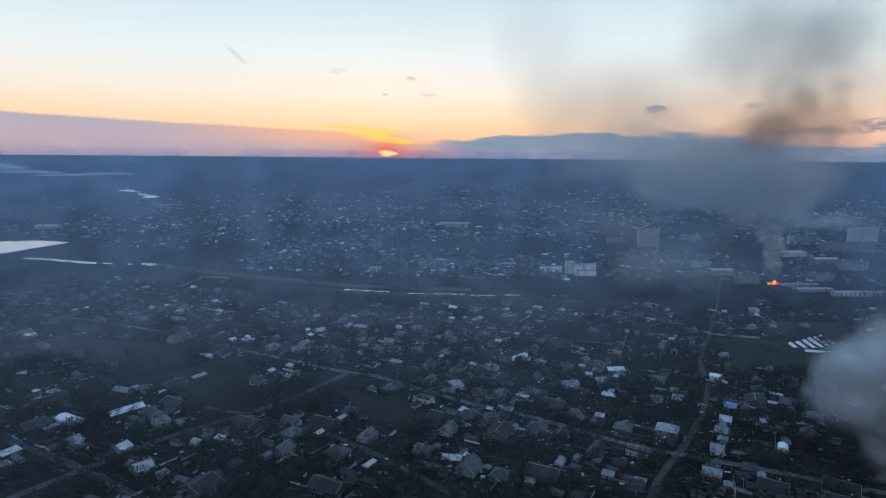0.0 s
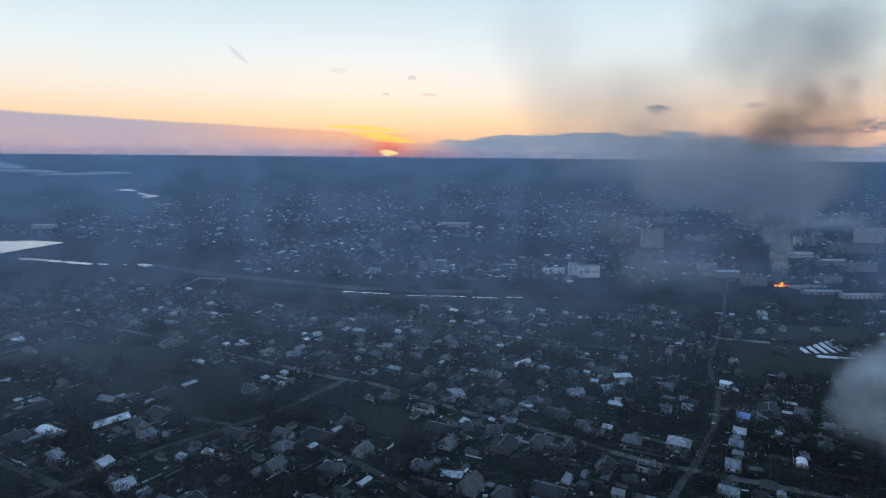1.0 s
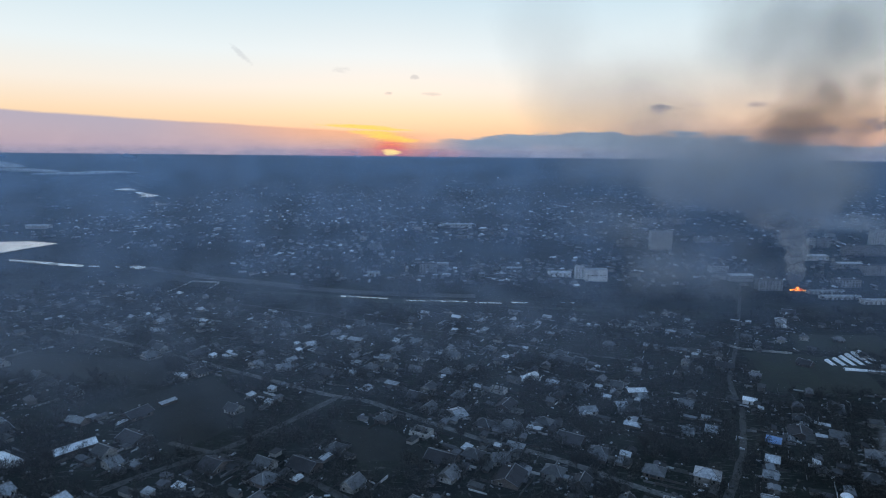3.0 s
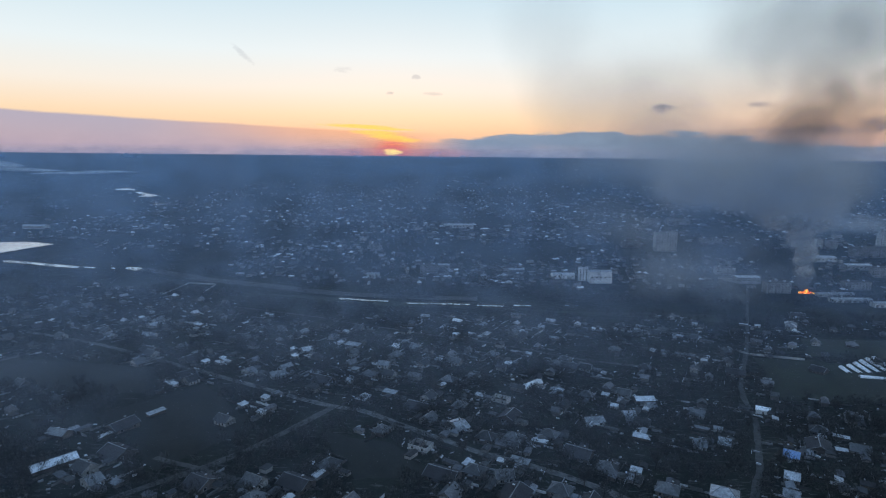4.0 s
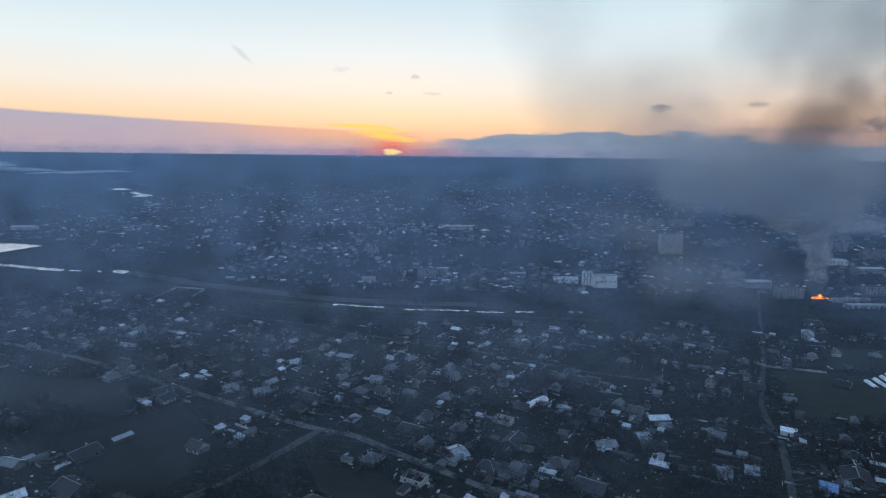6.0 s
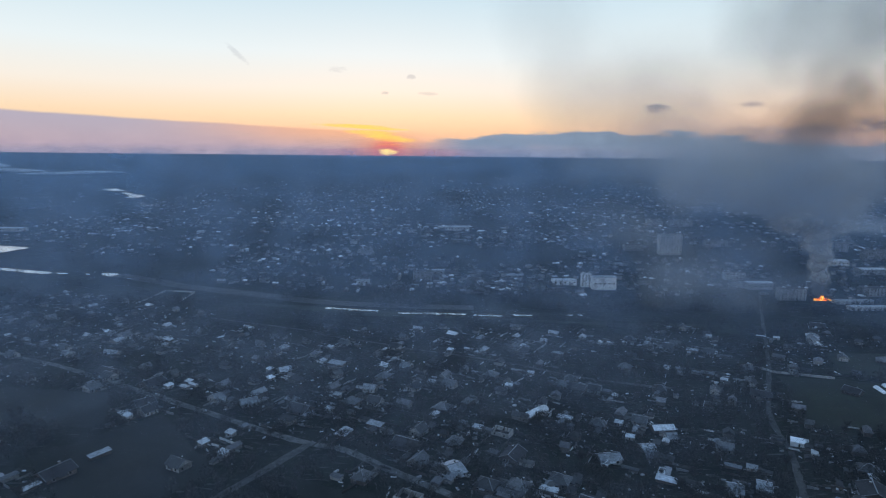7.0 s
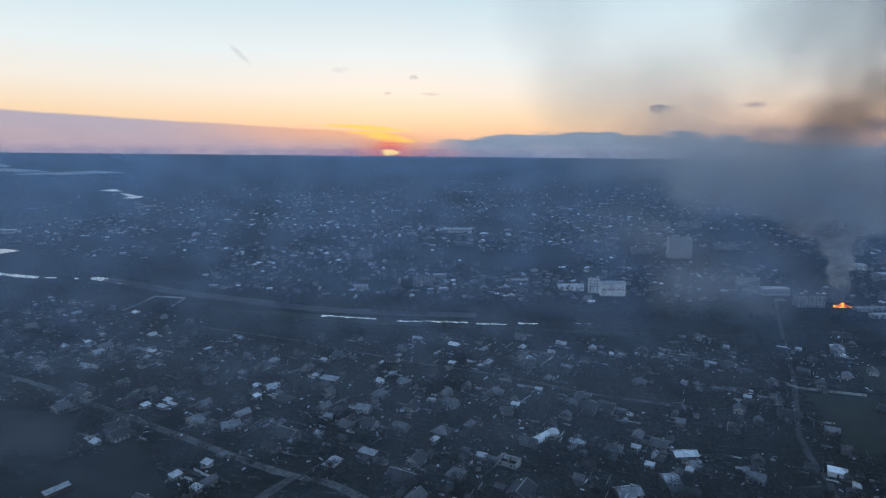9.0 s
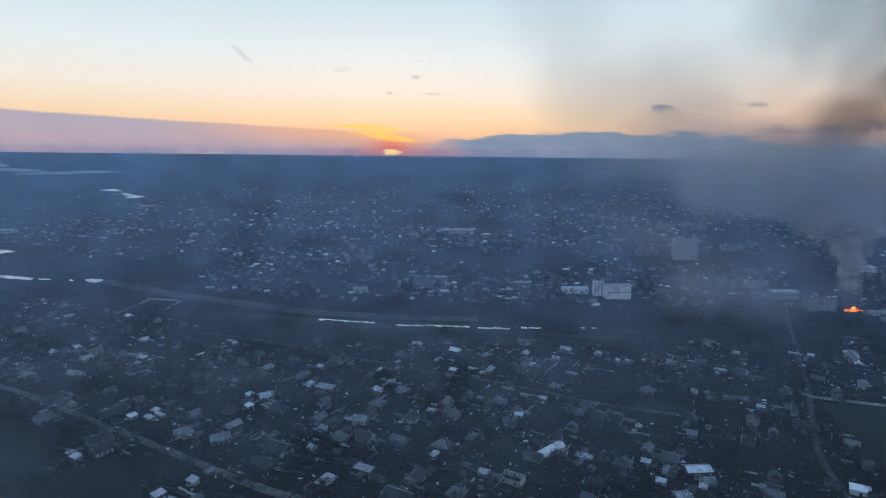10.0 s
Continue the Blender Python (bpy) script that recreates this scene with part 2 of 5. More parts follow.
def smoke_material(name, colour, density, grain=1.6, soft=1.2, rim=(0.85, 0.2), tear=1.5, seep=0.45, roll=0.7):
    """Billows: thick in the middle of each puff, thinning to nothing at its rim, torn by noise."""
    m, n = material(name)
    at = n.add("ShaderNodeTexCoord", out=3)
    sep = m.node_tree.nodes.new("ShaderNodeSeparateXYZ")
    n.put(sep.inputs[0], at)
    rand = n.add("ShaderNodeObjectInfo", out="Random")
    rho = n.math("ADD", n.math("MULTIPLY", sep.outputs[0], sep.outputs[0]), n.math("MULTIPLY", sep.outputs[2], sep.outputs[2]))
    shift = n.add("ShaderNodeVectorMath", {0: at, 1: n.add("ShaderNodeCombineXYZ", {0: n.math("MULTIPLY", rand, 19.0), 1: 0.0, 2: n.math("MULTIPLY", rand, 7.0)})}, operation="ADD")
    torn = n.noise(shift, grain, 4.0 if soft < 1.3 else 2.5, 0.6 if soft < 1.3 else 0.5, warp=0.4)
    body = n.math("POWER", n.math("SUBTRACT", 1.0, n.math("ADD", rho, n.math("MULTIPLY", n.math("SUBTRACT", torn, 0.5), tear)), clamp=True), soft)
    body = n.math("MULTIPLY", body, n.step(rho, *rim))
    alpha = n.math("MULTIPLY", n.math("MULTIPLY", body, n.step(torn, 0.2, 0.75, 0.45, 1.0)), density, clamp=True)
    tone = n.mix(n.step(torn, 0.3, 0.7), rgb([c * 0.75 for c in colour]), rgb([min(1, c * 1.2) for c in colour]))
    swirl = n.add("ShaderNodeVectorMath", {0: n.add("ShaderNodeVectorMath", {0: n.noise(shift, grain * 1.3, 3.0, 0.5, out=1), 1: (0.5, 0.5, 0.5)}, operation="SUBTRACT"), 3: roll}, operation="SCALE")
    over = n.add("ShaderNodeVectorMath", {0: n.add("ShaderNodeVectorMath", {0: swirl, 1: (0.0, -0.35, 0.85)}, operation="ADD")}, operation="NORMALIZE")
    back = n.add("ShaderNodeVectorMath", {0: n.add("ShaderNodeVectorMath", {0: swirl, 1: (0.0, -0.85, -0.5)}, operation="ADD")}, operation="NORMALIZE")
    lit = n.add("ShaderNodeMixShader", {0: seep, 1: n.add("ShaderNodeBsdfDiffuse", {0: tone, "Normal": over}), 2: n.add("ShaderNodeBsdfTranslucent", {0: tone, "Normal": back})})
    n.add("ShaderNodeOutputMaterial", {0: n.add("ShaderNodeMixShader", {0: alpha, 1: n.add("ShaderNodeBsdfTransparent"), 2: lit})})
    return m


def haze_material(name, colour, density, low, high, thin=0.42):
    """A faded sheet that imitates smoky aerial haze: clear at the ground, thickest over the roofs, gone above."""
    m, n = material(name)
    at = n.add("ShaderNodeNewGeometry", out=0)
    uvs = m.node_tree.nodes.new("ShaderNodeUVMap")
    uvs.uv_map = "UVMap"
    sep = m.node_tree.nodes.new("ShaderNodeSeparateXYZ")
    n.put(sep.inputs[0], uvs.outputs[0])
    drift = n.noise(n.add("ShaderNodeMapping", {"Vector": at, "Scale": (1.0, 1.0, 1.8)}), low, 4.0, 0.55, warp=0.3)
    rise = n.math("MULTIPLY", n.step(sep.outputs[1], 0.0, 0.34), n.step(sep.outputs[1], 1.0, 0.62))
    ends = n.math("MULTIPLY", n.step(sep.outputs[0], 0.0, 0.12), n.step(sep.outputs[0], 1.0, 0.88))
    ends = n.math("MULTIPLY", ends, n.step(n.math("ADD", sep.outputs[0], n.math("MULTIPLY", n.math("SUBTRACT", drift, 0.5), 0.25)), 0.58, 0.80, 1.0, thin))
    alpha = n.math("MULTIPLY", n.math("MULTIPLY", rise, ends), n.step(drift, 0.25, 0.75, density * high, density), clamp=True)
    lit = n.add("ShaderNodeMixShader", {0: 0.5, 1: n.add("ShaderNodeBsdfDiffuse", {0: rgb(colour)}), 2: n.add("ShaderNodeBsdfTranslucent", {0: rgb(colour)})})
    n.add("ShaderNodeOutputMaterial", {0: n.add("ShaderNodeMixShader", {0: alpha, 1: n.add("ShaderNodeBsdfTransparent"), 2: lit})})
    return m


def flame_material():
    m, n = material("burning_flame")
    at = n.add("ShaderNodeTexCoord", out=3)
    torn = n.noise(at, 0.7, 3.0, 0.6)
    torn = n.math("ADD", torn, n.math("MULTIPLY", n.math("SUBTRACT", n.add("ShaderNodeObjectInfo", out="Random"), 0.5), 0.35))
    col = n.ramp(torn, [(0.25, (0.16, 0.015, 0.003)), (0.40, (0.55, 0.09, 0.008)), (0.55, (0.95, 0.27, 0.02)), (0.68, (1.0, 0.55, 0.08))])
    n.add("ShaderNodeOutputMaterial", {0: n.add("ShaderNodeEmission", {0: col, 1: 3.0})})
    return m


M = {
    "ground": ground_material(),
    "road": surface("packed_dirt_road", (0.115, 0.111, 0.107), 0.9, vary=0.55, grain=0.35, stain=0.07, each=0.05),
    "track": surface("muddy_track", (0.062, 0.060, 0.057), 0.9, vary=0.55, grain=0.35, stain=0.07, each=0.05),
    "water": water_material(),
    "plaster": surface("whitewashed_plaster", (0.30, 0.295, 0.29), 0.9, grain=1.0, each=0.5),
    "brick": surface("grey_brick", (0.12, 0.105, 0.098), 0.9, grain=2.0, each=0.35),
    "slate": surface("weathered_fibre_cement_roof", (0.100, 0.102, 0.108), 0.8, grain=1.2, stain=0.25, each=0.7),
    "dark_roof": surface("dark_tarred_roof", (0.040, 0.038, 0.041), 0.85, grain=1.2, each=0.35),
    "white_wall": surface("white_rendered_wall", (0.74, 0.74, 0.74), 0.9, grain=1.0, each=0.12, vary=0.15),
    "pale_wall": surface("pale_rendered_wall", (0.46, 0.46, 0.455), 0.9, grain=1.0, each=0.2),
    "grey_wall": surface("grey_panel_wall", (0.22, 0.22, 0.225), 0.9, grain=1.0, each=0.3),
    "dull_glass": surface("dull_window_glass", (0.10, 0.105, 0.11), 0.45, grain=1.0, each=0.7),
    "flashing": surface("zinc_flashing", (0.21, 0.215, 0.225), 0.4, metal=0.3, grain=1.0, each=0.5),
    "light_roof": surface("pale_zinc_roof", (0.33, 0.34, 0.36), 0.5, metal=0.15, grain=0.8, stain=0.35, each=0.7),
    "white_roof": surface("new_galvanised_roof", (0.52, 0.53, 0.55), 0.45, metal=0.2, grain=0.8, stain=0.35, each=0.6, vary=0.2),
    "blue_roof": surface("blue_painted_metal_roof", (0.20, 0.30, 0.50), 0.45, metal=0.1, grain=0.8, each=0.2),
    "timber": surface("weathered_timber", (0.12, 0.10, 0.085), 0.9, grain=2.0, each=0.3),
    "concrete": surface("grey_panel_concrete", (0.42, 0.42, 0.42), 0.9, grain=0.6, stain=0.08, each=0.25),
    "glass": surface("dark_window_glass", (0.02, 0.022, 0.025), 0.12, grain=3.0, each=0.3, bump=0.02),
    "charred": surface("charred_rubble", (0.022, 0.020, 0.019), 0.95, grain=1.5),
    "bark": surface("dark_bark", (0.035, 0.030, 0.026), 0.95, grain=3.0),
    "twigs": surface("bare_twig_crown", (0.048, 0.046, 0.041), 0.95, grain=1.0, each=0.4),
    "conifer": surface("dark_conifer_needles", (0.020, 0.028, 0.018), 0.95, grain=1.0, each=0.35),
    "film": surface("white_plastic_film", (0.85, 0.86, 0.88), 0.4, grain=0.6, each=0.08, vary=0.12),
    "grass": surface("pasture_grass", (0.020, 0.027, 0.017), 0.95, vary=0.5, grain=0.12, stain=0.04, each=0.1),
    "tilled": surface("tilled_soil", (0.013, 0.016, 0.013), 0.95, grain=0.3, stain=0.06, vary=0.55, each=0.1),
    "flame": flame_material(),
}


# ---------------------------------------------------------------- lie of the land
def soft_plus(v, w):
    v /= w
    return w * (v if v > 30 else math.log1p(math.exp(max(v, -60))))


def ease(a, b, v):
    u = min(1, max(0, (v - a) / (b - a)))
    return u * u * (3 - 2 * u)


def plan_valley(x):
    return 572 + 128 * ease(-100, -400, x)


def valley(x):
    """Where the river runs, across the line of flight."""
    return PLAN * plan_valley(x / PLAN)


def land(x, y):
    return PLAN * plan_land(x / PLAN, y / PLAN)


def plan_land(x, y):
    """Height of the ground: the village slopes down to the river, the town rises beyond it to a ridge on the skyline."""
    left = ease(250, 650, -x - 0.15 * max(0, y - 600)) * ease(600, 900, y)
    yy = -60 + soft_plus(y + 60, 30)
    up = 0.124 * (1 - left) + 0.074 * left
    z = -0.072 * (yy - 350) + up * soft_plus(yy - plan_valley(x) + 8, 25) - (0.024 * (1 - left) - 0.030 * left) * soft_plus(yy - 1000 - 1400 * left, 120)
    z -= 5.75 * math.tanh(x / 500)
    z -= 10.0 * math.exp(-((x - 95) / (50 if x < 95 else 130)) ** 2 - ((y - 342) / (75 if y < 342 else 105)) ** 2)      # a hollow in the village
    z -= 2.5 * math.exp(-((x + 680) / 70) ** 2 - ((y - 850) / 50) ** 2)      # the pond's bed
    r = math.hypot(x, y)
    w = ease(1900, 3600, r)
    z = z * (1 - w) + 112 * w
    if r > 1300:
        z += 4.0 * ease(1300, 2000, r) * noise.noise((x / 300.0, y / 300.0, 3.0)) * (1 - math.exp(-((x + 900) / 260) ** 2 - ((y - 1780) / 420) ** 2)) * (1 - ease(3000, 3400, r))
    return z


def mesh_object(name, bm, mat, parent=None, label="", smooth=False):
    me = bpy.data.meshes.new(name)
    bm.to_mesh(me)
    bm.free()
    me.materials.append(mat)
    if smooth:
        for p in me.polygons:
            p.use_smooth = True
    ob = new(name, me)
    ob.parent = parent
    if label:
        ob["label"] = label
    return ob


def raw_object(name, verts, faces, mat, parent=None, label="", smooth=False):
    me = bpy.data.meshes.new(name)
    me.from_pydata(verts, [], faces)
    me.materials.append(mat)
    if smooth:
        me.polygons.foreach_set("use_smooth", [True] * len(me.polygons))
    me.update()
    ob = new(name, me)
    ob.parent = parent
    if label:
        ob["label"] = label
    return ob


def build_ground():
    rings, spokes = 230, 384
    verts, faces = [(0, 0, land(0, 0))], []
    for i in range(rings):
        r = 12 * (4950 / 12) ** (i / (rings - 1))
        for k in range(spokes):
            a = 2 * math.pi * k / spokes
            x, y = r * math.sin(a), r * math.cos(a)
            verts.append((x, y, land(x, y)))
    for k in range(spokes):
        faces.append((0, 1 + (k + 1) % spokes, 1 + k))
    for i in range(rings - 1):
        for k in range(spokes):
            a, b = 1 + i * spokes + k, 1 + i * spokes + (k + 1) % spokes
            faces.append((a, b, b + spokes, a + spokes))
    tagged(raw_object("ground", verts, faces, M["ground"], smooth=True), "dark winter soil and grass sloping down to a river valley", "ground", kind="structure")


build_ground()


def smooth_line(points, gap=7.0):
    """Points along a soft curve through the given ones, about gap metres apart."""
    pts = [Vector(p) for p in points]
    out = []
    for i in range(len(pts) - 1):
        p0, p1, p2, p3 = pts[max(i - 1, 0)], pts[i], pts[i + 1], pts[min(i + 2, len(pts) - 1)]
        k = max(2, int((p2 - p1).length / gap))
        for j in range(k):
            t = j / k
            out.append(0.5 * (2 * p1 + (p2 - p0) * t + (2 * p0 - 5 * p1 + 4 * p2 - p3) * t * t + (3 * p1 - p0 - 3 * p2 + p3) * t ** 3))
    return out + [pts[-1]]


ROADS = []


def strip(name, points, width, mat, label, category="road", lift=0.22, rough_edge=0.5, level=False):
    line = smooth_line([(PLAN * x, PLAN * y) for x, y in points])
    verts, faces = [], []
    rnd = random.Random(len(points) * 17 + int(points[0][0]))
    flat = sum(land(p.x, p.y) for p in line) / len(line)
    for i, p in enumerate(line):
        d = (line[min(i + 1, len(line) - 1)] - line[max(i - 1, 0)]).normalized()
        s = Vector((-d.y, d.x))
        for side in (-1, -0.4, 0.4, 1):
            q = p + s * side * (width / 2 + (rnd.uniform(-rough_edge, rough_edge) if abs(side) == 1 else 0))
            z = land(q.x, q.y) if not level else flat
            verts.append((q.x, q.y, z + (lift if abs(side) < 1 else lift * 0.55)))
    for i in range(len(line) - 1):
        for k in range(3):
            a = i * 4 + k
            faces.append((a + 1, a, a + 4, a + 5))
    ob = raw_object(name, verts, faces, mat, smooth=True)
    tagged(ob, label, category, kind="structure")
    if category == "road":
        ROADS.append(line)
    return ob


strip("road", [(-420, 497), (-308, 447), (-227, 412), (-176, 383), (-104, 339), (-58, 311), (-36, 302), (-15, 285), (15, 262), (37.2, 249.4), (52.4, 238.7), (67.4, 224.4), (88.5, 212), (130, 192), (190, 160)], 5.5, M["road"], "pale packed-dirt village street between garden plots")
strip("road", [(-50, 308), (-68, 269), (-83, 245), (-105, 219), (-120, 193), (-134, 165), (-150, 120)], 5.0, M["track"], "grey dirt lane branching off the village street")
strip("road", [(-215, 240), (-160, 209), (-134, 195), (-106, 178), (-95, 170), (-60, 150)], 5.0, M["track"], "grey dirt lane beside the lower houses")
strip("road", [(318, 660), (285, 594), (238.7, 501.4), (201.3, 429), (169.2, 369.8), (154.7, 326.9), (142.1, 300.4), (120.4, 257.9), (95.7, 218.4), (76, 190), (55, 150)], 3.6, M["track"], "narrow pale lane winding up from the river")
strip("road", [(-105, 250), (-78, 239), (-47, 224), (-33, 213), (-17, 198), (8, 172)], 4.0, M["track"], "muddy garden track between plots")
strip("road", [(-260, 340), (-250, 371), (-243, 397), (-235, 424), (-226, 460)], 4.5, M["track"], "muddy side street crossing the village")
strip("road", [(-180, 540), (-98, 505), (-80, 492), (-30, 467), (-19, 459), (62.1, 428.9), (138.6, 404.4)], 4.0, M["track"], "muddy lane above the river meadow")
strip("road", [(-360, 735), (-292, 693), (-255, 667), (-187, 632), (-116, 600), (-46, 590), (30, 588)], 20.0, M["track"], "broad embankment road along the river", lift=0.8)


# ---------------------------------------------------------------- water and fields
def pool(name, outline, mat, label, lift=0.5, seed=1, category="water", level=None):
    """A sheet of water with a softly uneven shore, from a few corner points; a reach of a river falls with its bed."""
    rnd = random.Random(seed)
    pts = [Vector((PLAN * x, PLAN * y)) for x, y in outline]
    verts = []
    for a, b in zip(pts, pts[1:] + pts[:1]):
        k = max(1, int((b - a).length / 7))
        for i in range(k):
            p = a.lerp(b, i / k)
            rough = 0.9 if i else 0.0
            p += Vector((rnd.uniform(-rough, rough), rnd.uniform(-rough, rough)))
            verts.append((p.x, p.y, PLAN * level if level is not None else land(p.x, p.y) + lift))
    ob = raw_object(name, verts, [tuple(range(len(verts)))], mat)
    if ob.data.polygons[0].normal.z < 0:
        ob.data.flip_normals()
    return tagged(ob, label, category, kind="structure")


pool("water", [(-580, 910), (-586, 889), (-595, 852), (-604, 808), (-622, 761), (-637, 719), (-796, 838), (-784, 889), (-692, 916), (-639, 929), (-609, 922)], M["water"], "broad pale pond reflecting the evening sky", level=-16.9)
RIVER = "bright narrow river reach between meadow banks"
pool("water", [(-558, 778), (-525, 770), (-479, 756), (-461, 751), (-441, 745), (-438, 736), (-462, 740), (-484, 747), (-517, 758), (-548, 765)], M["water"], RIVER, 0.4, 2)
pool("water", [(-435, 743), (-420, 742), (-418, 737), (-430, 738)], M["water"], RIVER, 0.4, 5)
pool("water", [(-401, 742), (-395, 740), (-392, 735), (-397, 736)], M["water"], RIVER, 0.4, 6)
pool("water", [(-384, 742), (-377, 746), (-365, 742), (-354, 732), (-352, 726), (-365, 727), (-378, 734)], M["water"], "bright widening of the river", 0.4, 3)
pool("water", [(-338, 720), (-326, 716), (-328, 711), (-340, 714)], M["water"], "small bright pool in the reeds", 0.6, 4)
reach = random.Random(8)
for x, y, x_end, y_end in ((-97, 577.5, -52, 570.5), (-34.4, 566.8, 21.7, 567.1), (28.4, 564.2, 52.8, 562.8), (61.9, 567.8, 77.5, 568.2), (108.9, 571.5, 112, 571.5), (117, 571.5, 120.4, 571.5)):
    fall = (y_end - y) / (x_end - x)
    while x < x_end:       # the river shows in short bright reaches between reeds
        run, wide = min(reach.uniform(3.5, 11.0), x_end - x + 0.5), reach.uniform(1.4, 3.4)
        mid = y + reach.uniform(-0.8, 0.8)
        pool("water", [(x, mid + wide * 0.5), (x + run * 0.3, mid + wide), (x + run * 0.6, mid + wide * 0.5), (x + run, mid + wide * 0.8), (x + run, mid - wide * 0.7), (x + run * 0.5, mid - wide), (x, mid - wide * 0.4)], M["water"], "bright thin river reach between reeds", 0.5, int(x) + 200)
        x += run + reach.uniform(0.1, 0.9)
        y += fall * run
BEND = "far bright bend of the river in dark meadows"
pool("water", [(-1085, 1971), (-1073, 2010), (-1054, 2018), (-1036, 1992), (-1010, 1982), (-1037, 1963)], M["water"], BEND, 1.2, 9)
pool("water", [(-996, 1928), (-978, 1938), (-946, 1906), (-892, 1875), (-896, 1832), (-928, 1815), (-934, 1864)], M["water"], BEND, 1.2, 10)
pool("water", [(-876, 1690), (-857, 1678), (-848, 1660), (-866, 1672)], M["water"], BEND, 1.2, 11)
pool("water", [(-828, 1684), (-798, 1668), (-789, 1646), (-812, 1662)], M["water"], BEND, 1.2, 12)
pool("water", [(-775, 1601), (-764, 1627), (-736, 1622), (-709, 1554), (-742, 1552)], M["water"], BEND, 1.2, 13)


def in_pond(x, y):
    """Whether the pond, or the line of sight over its near bank, lies here."""
    return -815 * PLAN < x < -560 * PLAN and 690 * PLAN < y < 945 * PLAN


def field(name, corners, mat, label, lift=0.12, seed=1):
    """A plot of land that follows the slope, with an uneven edge."""
    rnd = random.Random(seed)
    corners = [(PLAN * x, PLAN * y) for x, y in corners]
    a, b, c, d = (Vector(p) for p in corners)
    nu, nv = max(2, int((b - a).length / 8)), max(2, int((d - a).length / 8))
    verts, faces = [], []
    for i in range(nu + 1):
        for j in range(nv + 1):
            p = a.lerp(b, i / nu).lerp(d.lerp(c, i / nu), j / nv)
            if i in (0, nu) or j in (0, nv):
                p = p + Vector((rnd.uniform(-1.2, 1.2), rnd.uniform(-1.2, 1.2)))
            verts.append((p.x, p.y, land(p.x, p.y) + (lift if 0 < i < nu and 0 < j < nv else 0.02)))
    for i in range(nu):
        for j in range(nv):
            k = i * (nv + 1) + j
            faces.append((k, k + nv + 1, k + nv + 2, k + 1))
    ob = raw_object(name, verts, faces, mat, smooth=True)
    if ob.data.polygons[0].normal.z < 0:
        ob.data.flip_normals()
    FIELDS.append(corners)
    return tagged(ob, label, "field", kind="structure")


FIELDS = []
field("ground_field", [(-150, 290), (-122, 336), (-78, 282), (-100, 240)], M["tilled"], "dark bare field between the lanes", 0.12, 1)
field("ground_field", [(-255, 330), (-245, 372), (-160, 362), (-138, 318)], M["tilled"], "dark bare field above the village street", 0.12, 2)
field("ground_field", [(-50, 278), (-20, 268), (0, 240), (-30, 238)], M["tilled"], "dark tilled garden plot", 0.12, 3)
field("ground_field", [(179.5, 351.8), (203.7, 423.5), (265.4, 405.1), (239.2, 339.8)], M["grass"], "green pasture beside the winding lane", 0.12, 4)
field("ground_field", [(241.7, 426.3), (263.1, 471.9), (330, 470), (301.6, 412.1)], M["grass"], "green pasture below the greenhouses", 0.12, 5)
field("ground_field", [(-200, 600), (-60, 555), (240, 550), (240, 520), (-60, 530)][:4], M["grass"], "river meadow with short grass", 0.10, 6)


# ---------------------------------------------------------------- houses
def part(name, bm, mat, parent, label="", smooth=False):
    return mesh_object(name, bm, mat, parent, label, smooth)


def box(bm, x0, y0, z0, x1, y1, z1):
    v = [bm.verts.new(p) for p in ((x0, y0, z0), (x1, y0, z0), (x1, y1, z0), (x0, y1, z0), (x0, y0, z1), (x1, y0, z1), (x1, y1, z1), (x0, y1, z1))]
    for f in ((0, 3, 2, 1), (4, 5, 6, 7), (0, 1, 5, 4), (1, 2, 6, 5), (2, 3, 7, 6), (3, 0, 4, 7)):
        bm.faces.new([v[i] for i in f])


def one_box(*size):
    bm = bmesh.new()
    box(bm, *size)
    return bm


def slab(points, thick):
    """A plate of some thickness under the given outline."""
    bm = bmesh.new()
    top = [bm.verts.new(p) for p in points]
    low = [bm.verts.new((p[0], p[1], p[2] - thick)) for p in points]
    bm.faces.new(top)
    bm.faces.new(low[::-1])
    k = len(points)
    for i in range(k):
        bm.faces.new((top[i], low[i], low[(i + 1) % k], top[(i + 1) % k]))
    bmesh.ops.recalc_face_normals(bm, faces=bm.faces[:])
    return bm


def window(parent, x, y, side, z=1.0, w=1.1, h=1.3):
    """side: the wall it sits in, as the way that wall faces."""
    dx, dy = {"s": (0, -1), "n": (0, 1), "e": (1, 0), "w": (-1, 0)}[side]
    def plate(d0, d1, half, z0, z1):
        if dx:
            return sorted((x + dx * d0, x + dx * d1)) + [y - half, y + half, z0, z1]
        return [x - half, x + half] + sorted((y + dy * d0, y + dy * d1)) + [z0, z1]
    def put(name, d0, d1, half, z0, z1, mat, up):
        x0, x1, y0, y1, a, b = plate(d0, d1, half, z0, z1)
        return part(name, one_box(x0, y0, a, x1, y1, b), mat, up)
    frame_ob = put("window", -0.05, 0.05, w / 2, z, z + h, M["plaster"], parent)
    put("pane", 0.05, 0.07, w / 2 - 0.12, z + 0.1, z + h - 0.1, M["glass"], frame_ob)


def walls(parent, w, d, h, mat, foot=1.6):
    for x0, y0, x1, y1 in ((-w / 2, -d / 2, w / 2, -d / 2 + 0.4), (-w / 2, d / 2 - 0.4, w / 2, d / 2), (-w / 2, -d / 2 + 0.4, -w / 2 + 0.4, d / 2 - 0.4), (w / 2 - 0.4, -d / 2 + 0.4, w / 2, d / 2 - 0.4)):
        part("wall", one_box(x0, y0, -foot, x1, y1, h), mat, parent)


